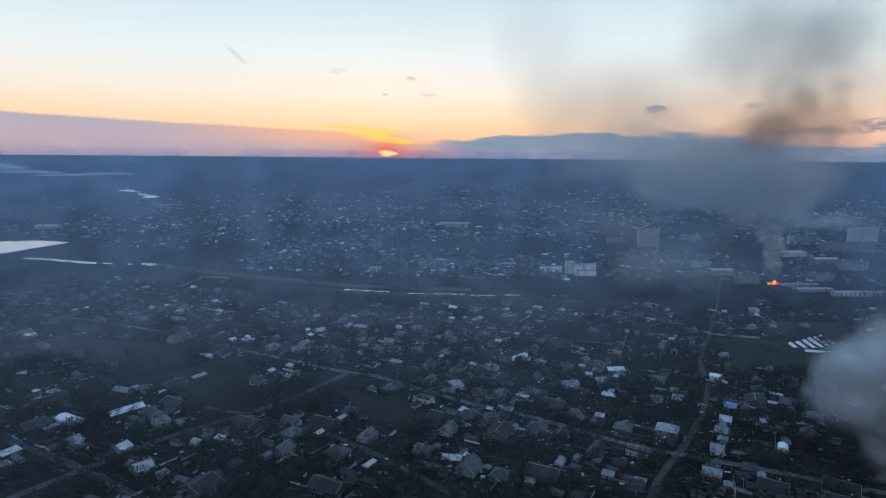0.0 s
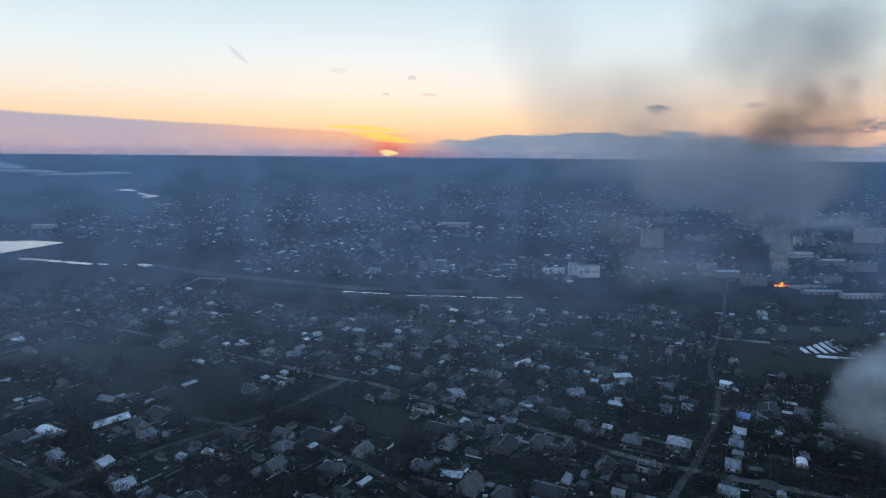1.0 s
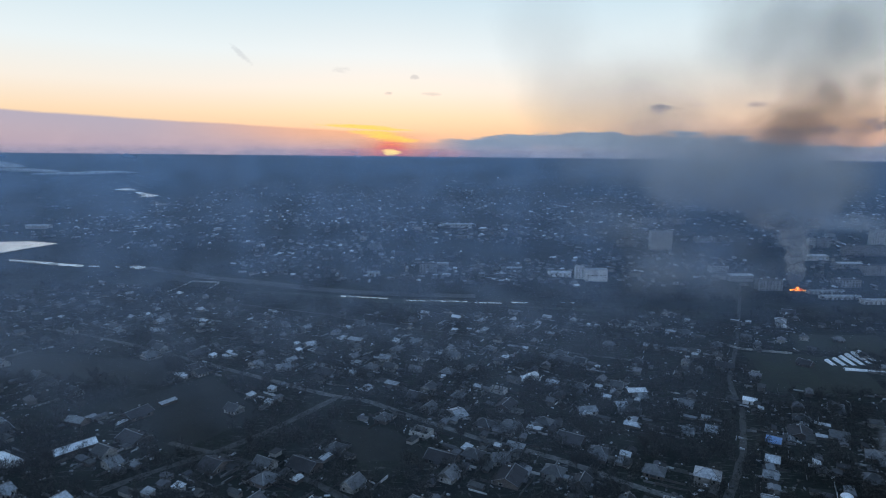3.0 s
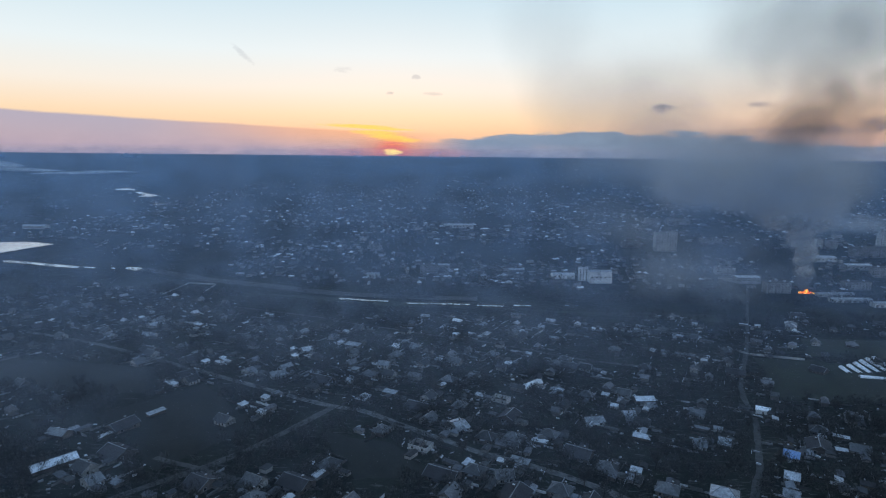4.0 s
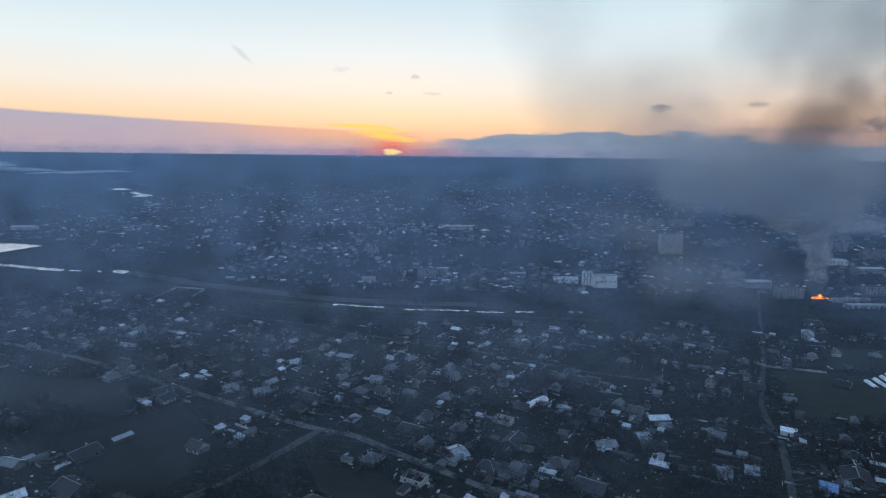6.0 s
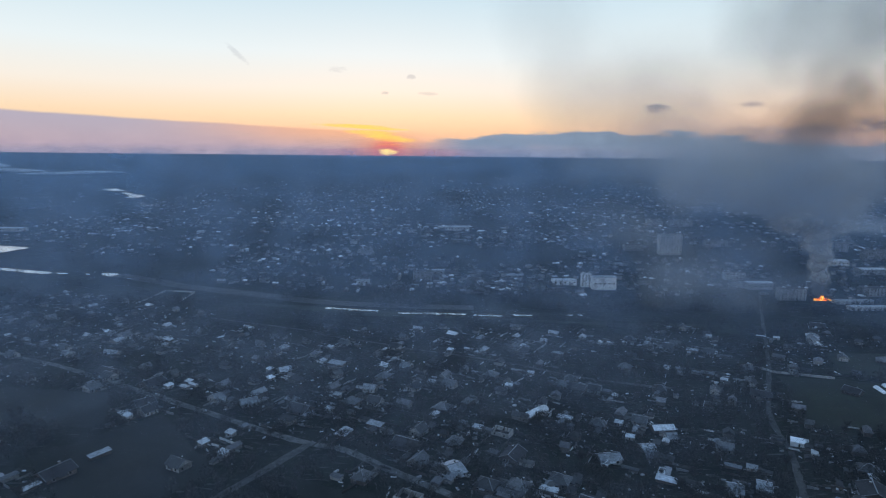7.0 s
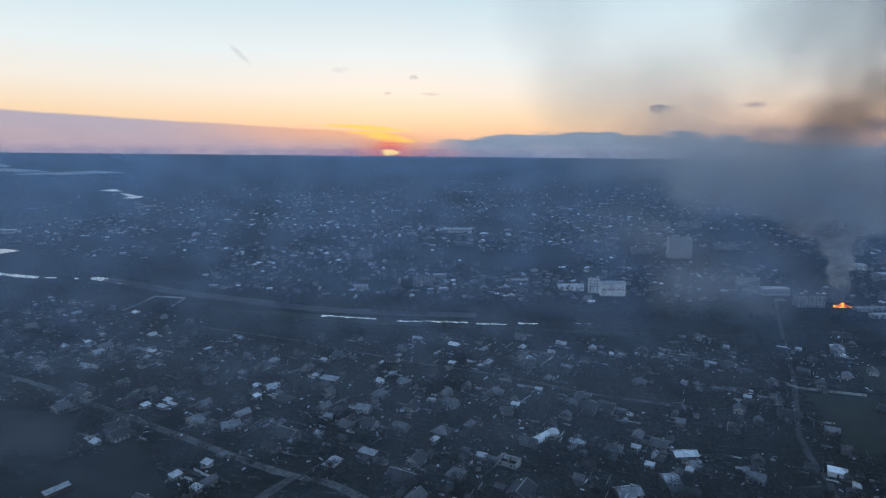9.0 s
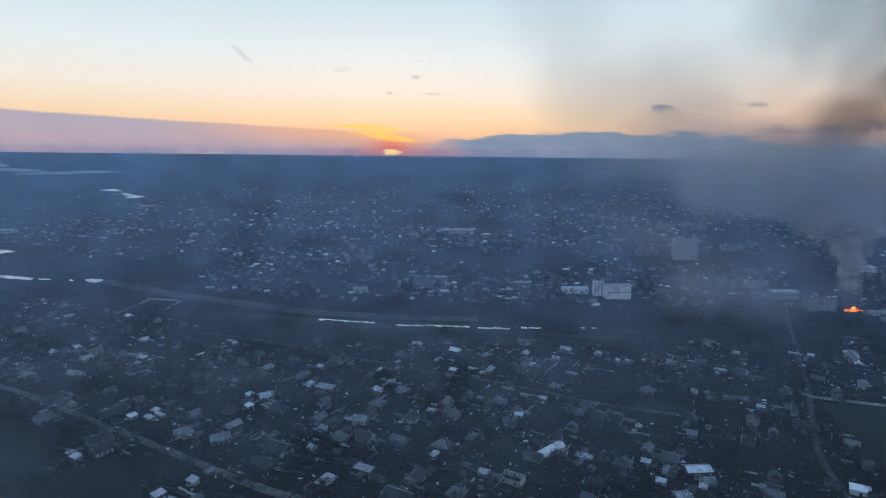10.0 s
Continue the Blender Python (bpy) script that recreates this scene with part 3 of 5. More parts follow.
def gable_roof(parent, w, d, h, rise, mat, over=0.5, wall_mat=None):
    """Ridge along x."""
    slope = rise / (d / 2)
    e, z0 = d / 2 + over, h - over * slope
    for s in (-1, 1):
        part("roof_slope", slab([(-w / 2 - over, s * e, z0 + 0.15), (w / 2 + over, s * e, z0 + 0.15), (w / 2 + over, 0, h + rise + 0.15), (-w / 2 - over, 0, h + rise + 0.15)], 0.14), mat, parent)
    part("ridge_cap", one_box(-w / 2 - over, -0.14, h + rise + 0.08, w / 2 + over, 0.14, h + rise + 0.26), M["flashing"], parent)
    for sx in (-1, 1):
        for sy in (-1, 1):
            a, b = sx * (w / 2 + over + 0.06), sx * (w / 2 + over - 0.12)
            part("barge_board", slab([(a, sy * e, z0 + 0.2), (b, sy * e, z0 + 0.2), (b, sy * 0.21, h + rise + 0.2 - 0.21 * slope), (a, sy * 0.21, h + rise + 0.2 - 0.21 * slope)], 0.2), M["flashing"], parent)
    for s in (-1, 1):
        bm = bmesh.new()
        x0, x1 = s * w / 2, s * (w / 2 - 0.25)
        a = [bm.verts.new((x, y, z)) for x in (x0, x1) for y, z in ((-d / 2, h), (d / 2, h), (0, h + rise))]
        for f in ((0, 1, 2), (5, 4, 3), (0, 3, 4, 1), (1, 4, 5, 2), (2, 5, 3, 0)):
            bm.faces.new([a[i] for i in f])
        bmesh.ops.recalc_face_normals(bm, faces=bm.faces[:])
        part("gable", bm, wall_mat or mat, parent)


def hip_roof(parent, w, d, h, rise, mat, over=0.5):
    a, b, r = w / 2 + over, d / 2 + over, max(0.4, (w - d) / 2 + 0.6)
    z0, z1 = h - 0.15, h + rise
    for pts in ([(-a, -b, z0), (a, -b, z0), (r, 0, z1), (-r, 0, z1)], [(a, b, z0), (-a, b, z0), (-r, 0, z1), (r, 0, z1)],
                [(a, -b, z0), (a, b, z0), (r, 0, z1)], [(-a, b, z0), (-a, -b, z0), (-r, 0, z1)]):
        part("roof_slope", slab(pts, 0.14), mat, parent)
    part("ridge_cap", one_box(-r, -0.2, z1 - 0.04, r, 0.2, z1 + 0.14), M["flashing"], parent)
    for sx in (-1, 1):
        for sy in (-1, 1):
            p, q = Vector((sx * a, sy * b, z0 + 0.06)), Vector((sx * (r + 0.02), sy * 0.21, z1 + 0.02))
            across = Vector((0, 0, 1)).cross(q - p).normalized() * 0.1
            part("hip_cap", slab([tuple(p - across), tuple(p + across), tuple(q + across), tuple(q - across)], 0.1), M["flashing"], parent)


def chimney(parent, x, y, z0, z1):
    stack = part("chimney", one_box(x - 0.3, y - 0.3, z0, x + 0.3, y + 0.3, z1), M["brick"], parent)
    part("cap", one_box(x - 0.38, y - 0.38, z1, x + 0.38, y + 0.38, z1 + 0.12), M["concrete"], stack)


def house(name, w, d, h, roof, rise, roof_mat, wall_mat, windows=True, label="", stack=True, storeys=1):
    """A village house or outbuilding, built round its own base; w and d are its plan, h its eaves."""
    ob = new(name)
    walls(ob, w, d, h, wall_mat)
    if roof == "gable":
        gable_roof(ob, w, d, h, rise, roof_mat, wall_mat=wall_mat)
    elif roof == "hip":
        hip_roof(ob, w, d, h, rise, roof_mat)
    elif roof == "lean":
        part("roof_slope", slab([(-w / 2 - 0.3, -d / 2 - 0.3, h), (w / 2 + 0.3, -d / 2 - 0.3, h), (w / 2 + 0.3, d / 2 + 0.3, h + rise), (-w / 2 - 0.3, d / 2 + 0.3, h + rise)], 0.12), roof_mat, ob)
    elif roof == "vault":
        bm = bmesh.new()
        k = 12
        rows = []
        for i in range(k + 1):
            a = math.pi * i / k
            rows.append([(x, -math.cos(a) * (d / 2 + 0.15), h + math.sin(a) * rise) for x in (-w / 2 - 0.2, w / 2 + 0.2)])
        vs = [[bm.verts.new(p) for p in row] for row in rows]
        for i in range(k):
            bm.faces.new((vs[i][0], vs[i][1], vs[i + 1][1], vs[i + 1][0]))
        bm.faces.new([v[0] for v in vs][::-1])
        bm.faces.new([v[1] for v in vs])
        bmesh.ops.recalc_face_normals(bm, faces=bm.faces[:])
        part("vault_roof", bm, roof_mat, ob)
    if stack:
        chimney(ob, w * 0.2, d * 0.12, h, h + rise + 0.7)
    if windows:
        for s in range(storeys):
            z = 0.9 + 2.8 * s
            for x in (-w * 0.28, w * 0.28):
                window(ob, x, -d / 2, "s", z)
            window(ob, -w / 2, d * 0.2, "w", z)
            window(ob, w / 2, -d * 0.2, "e", z)
    part("door", one_box(-0.5, -d / 2 - 0.06, -0.2, 0.5, -d / 2 + 0.02, 2.0), M["timber"], ob)
    if windows and stack:
        part("porch_roof", slab([(-1.4, -d / 2 - 1.5, 2.2), (1.4, -d / 2 - 1.5, 2.2), (1.4, -d / 2, 2.7), (-1.4, -d / 2, 2.7)], 0.1), roof_mat, ob)
    return tagged(ob, label, "house" if windows else "shed", "village buildings")


def roofless_house():
    ob = new("roofless_house")
    walls(ob, 11, 8, 3.0, M["plaster"])
    part("inner_wall", one_box(-0.2, -3.6, -1, 0.2, 3.6, 2.7), M["brick"], ob)
    part("floor_rubble", one_box(-5.1, -3.6, -1, 5.1, 3.6, 0.5), M["charred"], ob)
    for x in (-4.2, -2.4, 1.6, 3.8):
        part("rafter", slab([(x - 0.12, -4, 3.05), (x + 0.12, -4, 3.05), (x + 0.12, 0, 5.2), (x - 0.12, 0, 5.2)], 0.2), M["charred"], ob)
    for x in (-3, 3):
        window(ob, x, -4, "s")
    return tagged(ob, "burnt-out roofless house with bare plaster walls and charred rafters", "ruin", "village buildings")


KINDS = {
    "grey_gable": (house("gabled_house", 9, 7.5, 2.9, "gable", 2.6, M["slate"], M["plaster"], label="single-storey house with weathered grey gabled roof and pale walls"), 9, 7.5),
    "grey_hip": (house("hipped_house", 9.5, 8.5, 2.9, "hip", 2.7, M["slate"], M["brick"], label="single-storey brick house with weathered grey hipped roof"), 9.5, 8.5),
    "dark_gable": (house("dark_roofed_house", 10, 7.5, 2.8, "gable", 2.4, M["dark_roof"], M["brick"], label="low brick house with a dark tarred gabled roof"), 10, 7.5),
    "big_gable": (house("tall_gabled_house", 10.5, 9, 3.6, "gable", 3.6, M["slate"], M["plaster"], label="large house with steep grey gabled roof and attic"), 10.5, 9),
    "light_roof": (house("pale_roofed_house", 10, 8, 2.9, "gable", 2.0, M["light_roof"], M["plaster"], label="house with a pale zinc gabled roof and light walls"), 10, 8),
    "blue_roof": (house("blue_roofed_house", 10, 8, 2.9, "gable", 2.2, M["blue_roof"], M["plaster"], label="house with a blue painted metal roof"), 10, 8),
    "two_storey_house": (house("two_storey_house", 11, 9, 5.8, "hip", 2.6, M["light_roof"], M["plaster"], storeys=2, label="two-storey plastered house with pale metal hipped roof"), 11, 9),
    "vault_barn": (house("arched_barn", 16, 7, 1.6, "vault", 2.2, M["film"], M["concrete"], windows=False, stack=False, label="long barn with bright galvanised arched roof"), 16, 7),
    "vault_shed": (house("arched_shed", 7, 5, 1.4, "vault", 2.0, M["film"], M["concrete"], windows=False, stack=False, label="small shed with bright arched metal roof"), 7, 5),
    "long_barn": (house("long_barn", 18, 7, 2.6, "gable", 1.8, M["white_roof"], M["brick"], windows=False, stack=False, label="long low barn with pale metal roof"), 18, 7),
    "flat_shed": (house("lean_to_shed", 7, 3.8, 2.0, "lean", 0.8, M["light_roof"], M["timber"], windows=False, stack=False, label="timber shed with pale sloping sheet roof"), 7, 3.8),
    "light_shed": (house("pale_shed", 5.2, 3.4, 2.0, "lean", 0.9, M["white_roof"], M["plaster"], windows=False, stack=False, label="small shed with bright metal lean-to roof"), 5.2, 3.4),
    "blue_shed": (house("blue_shed", 7, 5, 2.3, "gable", 1.2, M["blue_roof"], M["timber"], windows=False, stack=False, label="small shed with blue metal roof"), 7, 5),
    "dark_shed": (house("dark_shed", 6, 4, 2.2, "lean", 0.8, M["dark_roof"], M["timber"], windows=False, stack=False, label="weathered timber shed with dark roof"), 6, 4),
    "white_block": (house("white_outbuilding", 9, 6, 3.0, "lean", 0.5, M["film"], M["film"], windows=False, stack=False, label="white plastered outbuilding with flat pale roof"), 9, 6),
    "roofless_house": (roofless_house(), 11, 8),
}
USED, PLACED = set(), []


def place(kind, x, y, turn, length=0, width=0):
    """Stand a building of that kind on the slope; length and width stretch its plan."""
    master, w, d = KINDS[kind]
    x, y, length, width = PLAN * x, PLAN * y, PLAN * length, PLAN * width
    sx = min(1.8, max(0.5, length / w)) if length else 1.0
    sy = min(1.5, max(0.5, width / d)) if width else 1.0
    m = pose(x, y, land(x, y), 0, 0, turn) @ Matrix.Diagonal((sx, sy, 1, 1))
    if kind in USED:
        ob = copy_thing(master, m)
    else:
        ob = master
        ob.matrix_basis = m
        USED.add(kind)
    PLACED.append((x, y))
    return ob


place("dark_gable", 134, 183, -33, 10, 7.8)
place("light_shed", -93, 184, 62)
place("grey_hip", 21, 187, -28)
place("light_roof", -102, 188, 49, 6, 6.2)
place("light_shed", 58, 190, -28)
place("big_gable", 10, 192, 62)
place("light_roof", 95, 192, -28)
place("flat_shed", 4, 200, -9, 7, 3.1)
place("light_roof", -117, 203, 70, 6, 5.5)
place("grey_hip", -38, 203, -28)
place("grey_gable", -58, 204, 62)
place("grey_hip", -7, 206, -28)
place("light_roof", -138, 208, 64, 6, 6.2)
place("grey_gable", 59, 209, 62)
place("roofless_house", 75, 210, -28)
place("light_shed", -93, 210, -28)
place("light_roof", 106.6, 213.1, -25, 6, 7.0)
place("light_shed", -85, 214, -28)
place("vault_shed", 133.8, 216.2, 62)
place("grey_gable", -29, 218, 62)
place("grey_hip", -59, 220, 62)
place("grey_gable", 48, 223, 62)
place("grey_gable", 3, 226, 62)
place("two_storey_house", 93, 228.3, -28)
place("light_roof", -115, 229, 58, 6, 6.2)
place("vault_barn", -153, 230, -26, 11, 5.5)
place("grey_gable", -62, 231, -28)
place("dark_gable", -48, 231, -28)
place("grey_hip", 40, 231, -28)
place("grey_hip", 76.9, 234.6, -28)
place("light_roof", 126.7, 248, -30, 6, 5.5)
place("light_roof", 117.6, 232.8, -30, 6, 5.0)
place("grey_gable", -123, 238, -28)
place("grey_gable", 22, 240, 10, 6, 5.5)
place("long_barn", -136, 241, 49, 14, 5.5)
place("light_shed", 142.5, 246.2, 62)
place("grey_hip", 12, 243, -28)
place("grey_hip", -40, 245, 62)
place("light_shed", 71.3, 250.5, -28)
place("grey_hip", 60.9, 250.5, -28)
place("dark_gable", -119, 251, -28)
place("flat_shed", 29.1, 253.1, -28)
place("blue_roof", 139.5, 270, -34, 5.5, 5.5)
place("roofless_house", -8, 264, -28)
place("grey_gable", 170.7, 275.8, -28)
place("long_barn", -151, 267, -16, 8, 4.7)
place("light_roof", 108.9, 283.7, -18, 6, 7.0)
place("light_roof", 120.7, 286.1, -28, 6, 7.0)
place("grey_hip", 29.2, 274.2, -28)
place("grey_hip", 18.1, 274.1, -28)
place("flat_shed", 87.5, 292.7, -28)
place("dark_gable", -131, 276, 62)
place("grey_hip", 44.9, 281.3, -28)
place("grey_gable", -92, 284, -28)
place("light_shed", 127.4, 306.8, -28)
place("light_roof", 7, 285, 32, 7, 8.6)
place("grey_hip", 170.1, 301.5, -28)
place("light_roof", 70.6, 310.5, 11, 11, 6.2)
place("grey_gable", -6, 291, 62)
place("flat_shed", -125, 292, 58, 5.6, 2.0)
place("light_shed", -80, 295, -28)
place("light_roof", 92.5, 327, 4, 7, 7.0)
place("light_shed", 161.3, 320.6, 62)
place("grey_gable", 127.2, 328.9, -28)
place("grey_gable", 195.6, 315.9, -28)
place("grey_gable", -174, 302, -28)
place("light_shed", -91, 304, 62)
place("dark_gable", -11, 306, -28)
place("white_block", 162, 332.7, -28)
place("light_shed", 89.4, 341.2, -28)
place("light_roof", 108.2, 341.2, 4, 6, 4.7)
place("light_shed", -84, 314, -28)
place("roofless_house", 28.5, 324.2, -28)
place("grey_gable", -7, 320, 62)
place("long_barn", 108.2, 352, 6, 10, 5.5)
place("grey_gable", -207, 324, -28)
place("grey_hip", 77.6, 352.9, -28)
place("light_shed", 18.2, 327, -28)
place("flat_shed", -26, 326, -28)
place("light_shed", 89.2, 358.1, -28)
place("grey_gable", 100.3, 360.4, -28)
place("light_shed", -135, 330, -28)
place("flat_shed", 61.9, 354.6, -28)
place("grey_gable", -129, 336, 62)
place("vault_barn", 48, 355.2, 42, 15, 4.3)
place("dark_gable", -62, 342, -28)
place("light_shed", -49, 343, -28)
place("dark_gable", -135, 345, 42, 6, 6.2)
place("grey_gable", -241, 345, -28)
place("grey_hip", 3, 348.2, -28)
place("light_roof", -88, 349, 30, 9, 5.5)
place("roofless_house", 142.8, 378.7, 62)
place("grey_hip", -40, 353, -28)
place("grey_gable", -29, 354, -28)
place("light_roof", -105, 354, 58, 6, 7.0)
place("flat_shed", 15.1, 358.8, 62)
place("light_shed", -49, 363, -28)
place("light_shed", 97.5, 393.3, 62)
place("grey_gable", -171, 365, 59, 6, 7.0)
place("dark_gable", 176.5, 391.5, -28)
place("vault_barn", -268, 372, 55, 6, 6.2)
place("light_shed", -136, 372, 62)
place("light_roof", -34, 373, -15, 8, 4.7)
place("grey_gable", 88.2, 400.5, -28)
place("dark_gable", -146, 375, 62)
place("grey_hip", 125.4, 402.2, -28)
place("grey_gable", 155.3, 399.1, 62)
place("dark_gable", 78, 401, -28)
place("grey_gable", -12, 377, 62)
place("light_roof", -276, 379, 69, 9, 9.4)
place("light_shed", -129, 379, -28)
place("dark_gable", 226.6, 392.1, -56, 6, 4.7)
place("light_shed", 38.9, 390, -28)
place("grey_hip", 69.9, 402.7, -28)
place("grey_gable", 7, 383.5, -28)
place("grey_gable", -173, 384, -28)
place("light_shed", -3, 387, -28)
place("light_shed", -89, 388, 62)
place("grey_hip", 77.3, 413.3, -28)
place("grey_gable", 179.9, 409.4, 62)
place("dark_gable", -178, 392, -28)
place("grey_hip", -29, 394, 62)
place("grey_gable", 4, 397.1, 62)
place("light_shed", 167.6, 415.3, -28)
place("grey_hip", 30.4, 404.4, -28)
place("light_roof", -85, 401, 33, 8, 4.7)
place("light_shed", -94, 404, 62)
place("light_shed", 54.8, 417, -28)
place("flat_shed", 162.6, 425.9, -28)
place("light_roof", -18, 415, -28)
place("grey_hip", 116.1, 436.6, -28)
place("flat_shed", -59, 418, -22, 7, 5.5)
place("flat_shed", 141.7, 436, 62)
place("grey_gable", -251, 421, -28)
place("grey_hip", 190.3, 433.8, -28)
place("grey_gable", 217.5, 431.6, 62)
place("light_shed", -68, 423, 62)
place("light_roof", -221, 425, -28)
place("grey_hip", -132, 429, -28)
place("light_shed", -26, 429, -28)
place("light_roof", -197, 429, -17, 12, 3.9)
place("grey_gable", -101, 437, 62)
place("grey_gable", -232, 439, -28)
place("grey_hip", 285.2, 448.9, -28)
place("flat_shed", 79, 460.6, -28)
place("dark_gable", 53.8, 457.9, 62)
place("grey_gable", 262.7, 453.8, 62)
place("grey_gable", -136, 453, -28)
place("light_shed", -176, 453, -28)
place("flat_shed", 29.2, 456.5, 61, 18, 3.1)
place("light_shed", -70, 455, -28)
place("light_shed", 8, 455, -28)
place("grey_gable", 181, 465.6, -28)
place("grey_gable", -28, 458, -28)
place("light_roof", -210, 459, 62)
place("grey_gable", 50.6, 467.2, 62)
place("flat_shed", 172.7, 472.1, -28)
place("grey_gable", -62, 465, -28)
place("flat_shed", -180, 466, -28)
place("light_shed", -290, 470, -28)
place("grey_gable", 158.4, 478, -28)
place("light_roof", -224, 472, 69, 22, 3.1)
place("flat_shed", 118, 481.1, -28)
place("grey_gable", -213, 474, 62)
place("grey_hip", 53.5, 479.4, -28)
place("dark_gable", -141, 482, -28)
place("light_shed", 114.6, 488.7, 62)
place("light_shed", 147.8, 488.8, -28)
place("light_shed", -232, 486, 62)
place("grey_hip", 137.5, 496.1, -28)
place("light_shed", 152.3, 499.3, -28)
place("two_storey_house", 269.5, 495.9, 62)
place("light_shed", -137, 504, 62)
place("two_storey_house", 274, 504, -28)
place("light_shed", 249.5, 507, -28)
place("light_shed", -234, 506, -28)
place("light_shed", 200.8, 510, -28)
place("grey_gable", 190.4, 532.1, 62)
place("dark_gable", 305, 547, -28)


# ---------------------------------------------------------------- more of the village along its streets
def grid(u, v):
    """A point by its distance along and across the village streets."""
    a = radians(STREET)
    return u * math.cos(a) - v * math.sin(a), 340 + u * math.sin(a) + v * math.cos(a)


def inside(p, corners):
    sign = 0
    for i in range(len(corners)):
        a, b = corners[i], corners[(i + 1) % len(corners)]
        c = (b[0] - a[0]) * (p[1] - a[1]) - (b[1] - a[1]) * (p[0] - a[0])
        if c * sign < 0:
            return False
        sign = c if c else sign
    return True


def free(x, y, gap=11.0, road=6.5):
    if any(inside((x, y), f) for f in FIELDS):
        return False
    if any(abs(x - a) < gap and abs(y - b) < gap and math.hypot(x - a, y - b) < gap for a, b in PLACED):
        return False
    for line in ROADS:
        for p in line:
            if abs(p.x - x) < road and abs(p.y - y) < road and math.hypot(p.x - x, p.y - y) < road:
                return False
    return True


rnd = random.Random(11)
spots = []
for row in range(-6, 10):
    for side in (-13, 13):
        u = -700.0
        while u < 700:
            u += rnd.uniform(26, 52)
            x, y = grid(u, row * 62 + side + rnd.uniform(-3, 3))
            if 170 < y < valley(x) - 60 and abs(x) < 0.78 * y + 80 and free(x, y, 15.0):
                spots.append((y + abs(x) * 0.2, x, y))
                PLACED.append((x, y))
del PLACED[len(PLACED) - len(spots):]
spots.sort()
near, beyond = spots[8:70:2], [(x, y) for _, x, y in spots[70:]]
for _, x, y in near:
    turn = STREET + rnd.choice((0, 90)) + rnd.uniform(-4, 4)
    place(rnd.choice(("grey_hip", "dark_gable", "dark_gable")), x / PLAN, y / PLAN, turn, rnd.uniform(5.5, 8), rnd.uniform(5, 6.2))
sheds = 0
for _, x, y in near:
    sx, sy = x + rnd.uniform(-14, 14), y + rnd.uniform(8, 16)
    if free(sx, sy, 9.0) and sheds < 60:
        place(rnd.choice(("dark_shed", "dark_shed", "dark_shed", "flat_shed")), sx / PLAN, sy / PLAN, STREET + rnd.choice((0, 90)), rnd.uniform(3, 5.5), rnd.uniform(2.2, 3.6))
        sheds += 1
for kind, (master, w, d) in KINDS.items():
    if kind not in USED:
        place(kind, near[-1][1] / PLAN, near[-1][2] / PLAN, STREET)


# ---------------------------------------------------------------- joined far buildings
class Pile:
    """Collects plain solids into one mesh."""

    def __init__(self):
        self.v, self.f = [], []

    def add(self, verts, faces):
        k = len(self.v)
        self.v += verts
        self.f += [tuple(i + k for i in f) for f in faces]

    def house(self, x, y, turn, w, d, h, rise, walls_too, hip=0.0):
        c, s = math.cos(turn), math.sin(turn)
        z = land(x, y)
        def at(a, b, q):
            return x + a * c - b * s, y + a * s + b * c, z + q
        a, b = w / 2, d / 2
        if walls_too:
            self.add([at(-a, -b, -1), at(a, -b, -1), at(a, b, -1), at(-a, b, -1), at(-a, -b, h), at(a, -b, h), at(a, b, h), at(-a, b, h)],
                     [(0, 1, 5, 4), (1, 2, 6, 5), (2, 3, 7, 6), (3, 0, 4, 7)])
        else:
            a, b, r = a + 0.4, b + 0.4, (a + 0.4) * (1 - hip)
            self.add([at(-a, -b, h), at(a, -b, h), at(a, b, h), at(-a, b, h), at(-r, 0, h + rise), at(r, 0, h + rise)],
                     [(0, 1, 5, 4), (2, 3, 4, 5), (1, 2, 5), (3, 0, 4), (3, 2, 1, 0)])

    def block(self, x, y, turn, w, d, h):
        c, s = math.cos(turn), math.sin(turn)
        z = land(x, y)
        pts = [(-w / 2, -d / 2), (w / 2, -d / 2), (w / 2, d / 2), (-w / 2, d / 2)]
        self.add([(x + a * c - b * s, y + a * s + b * c, z + q) for q in (-1, h) for a, b in pts],
                 [(0, 1, 5, 4), (1, 2, 6, 5), (2, 3, 7, 6), (3, 0, 4, 7), (4, 5, 6, 7)])

    def make(self, name, mat, label, category):
        ob = raw_object(name, self.v, self.f, mat)
        return tagged(ob, label, category, kind="stuff")


def island_material(name, tones, rough=0.8):
    """A different tone for every building of a joined mesh."""
    m, n = material(name)
    pick = n.add("ShaderNodeNewGeometry", out="Random Per Island")
    at = n.add("ShaderNodeNewGeometry", out=0)
    col = n.ramp(pick, [(i / len(tones), c) for i, c in enumerate(tones)])
    col.node.color_ramp.interpolation = "CONSTANT"
    col = n.mix(n.step(n.noise(at, 0.6, 4.0), 0.3, 0.7, 0.0, 0.5), col, n.mix(1.0, col, rgb((0.45, 0.45, 0.45)), "MULTIPLY"))
    n.add("ShaderNodeOutputMaterial", {0: n.add("ShaderNodeBsdfPrincipled", {"Base Color": col, "Roughness": rough, "Specular IOR Level": 0.3})})
    return m


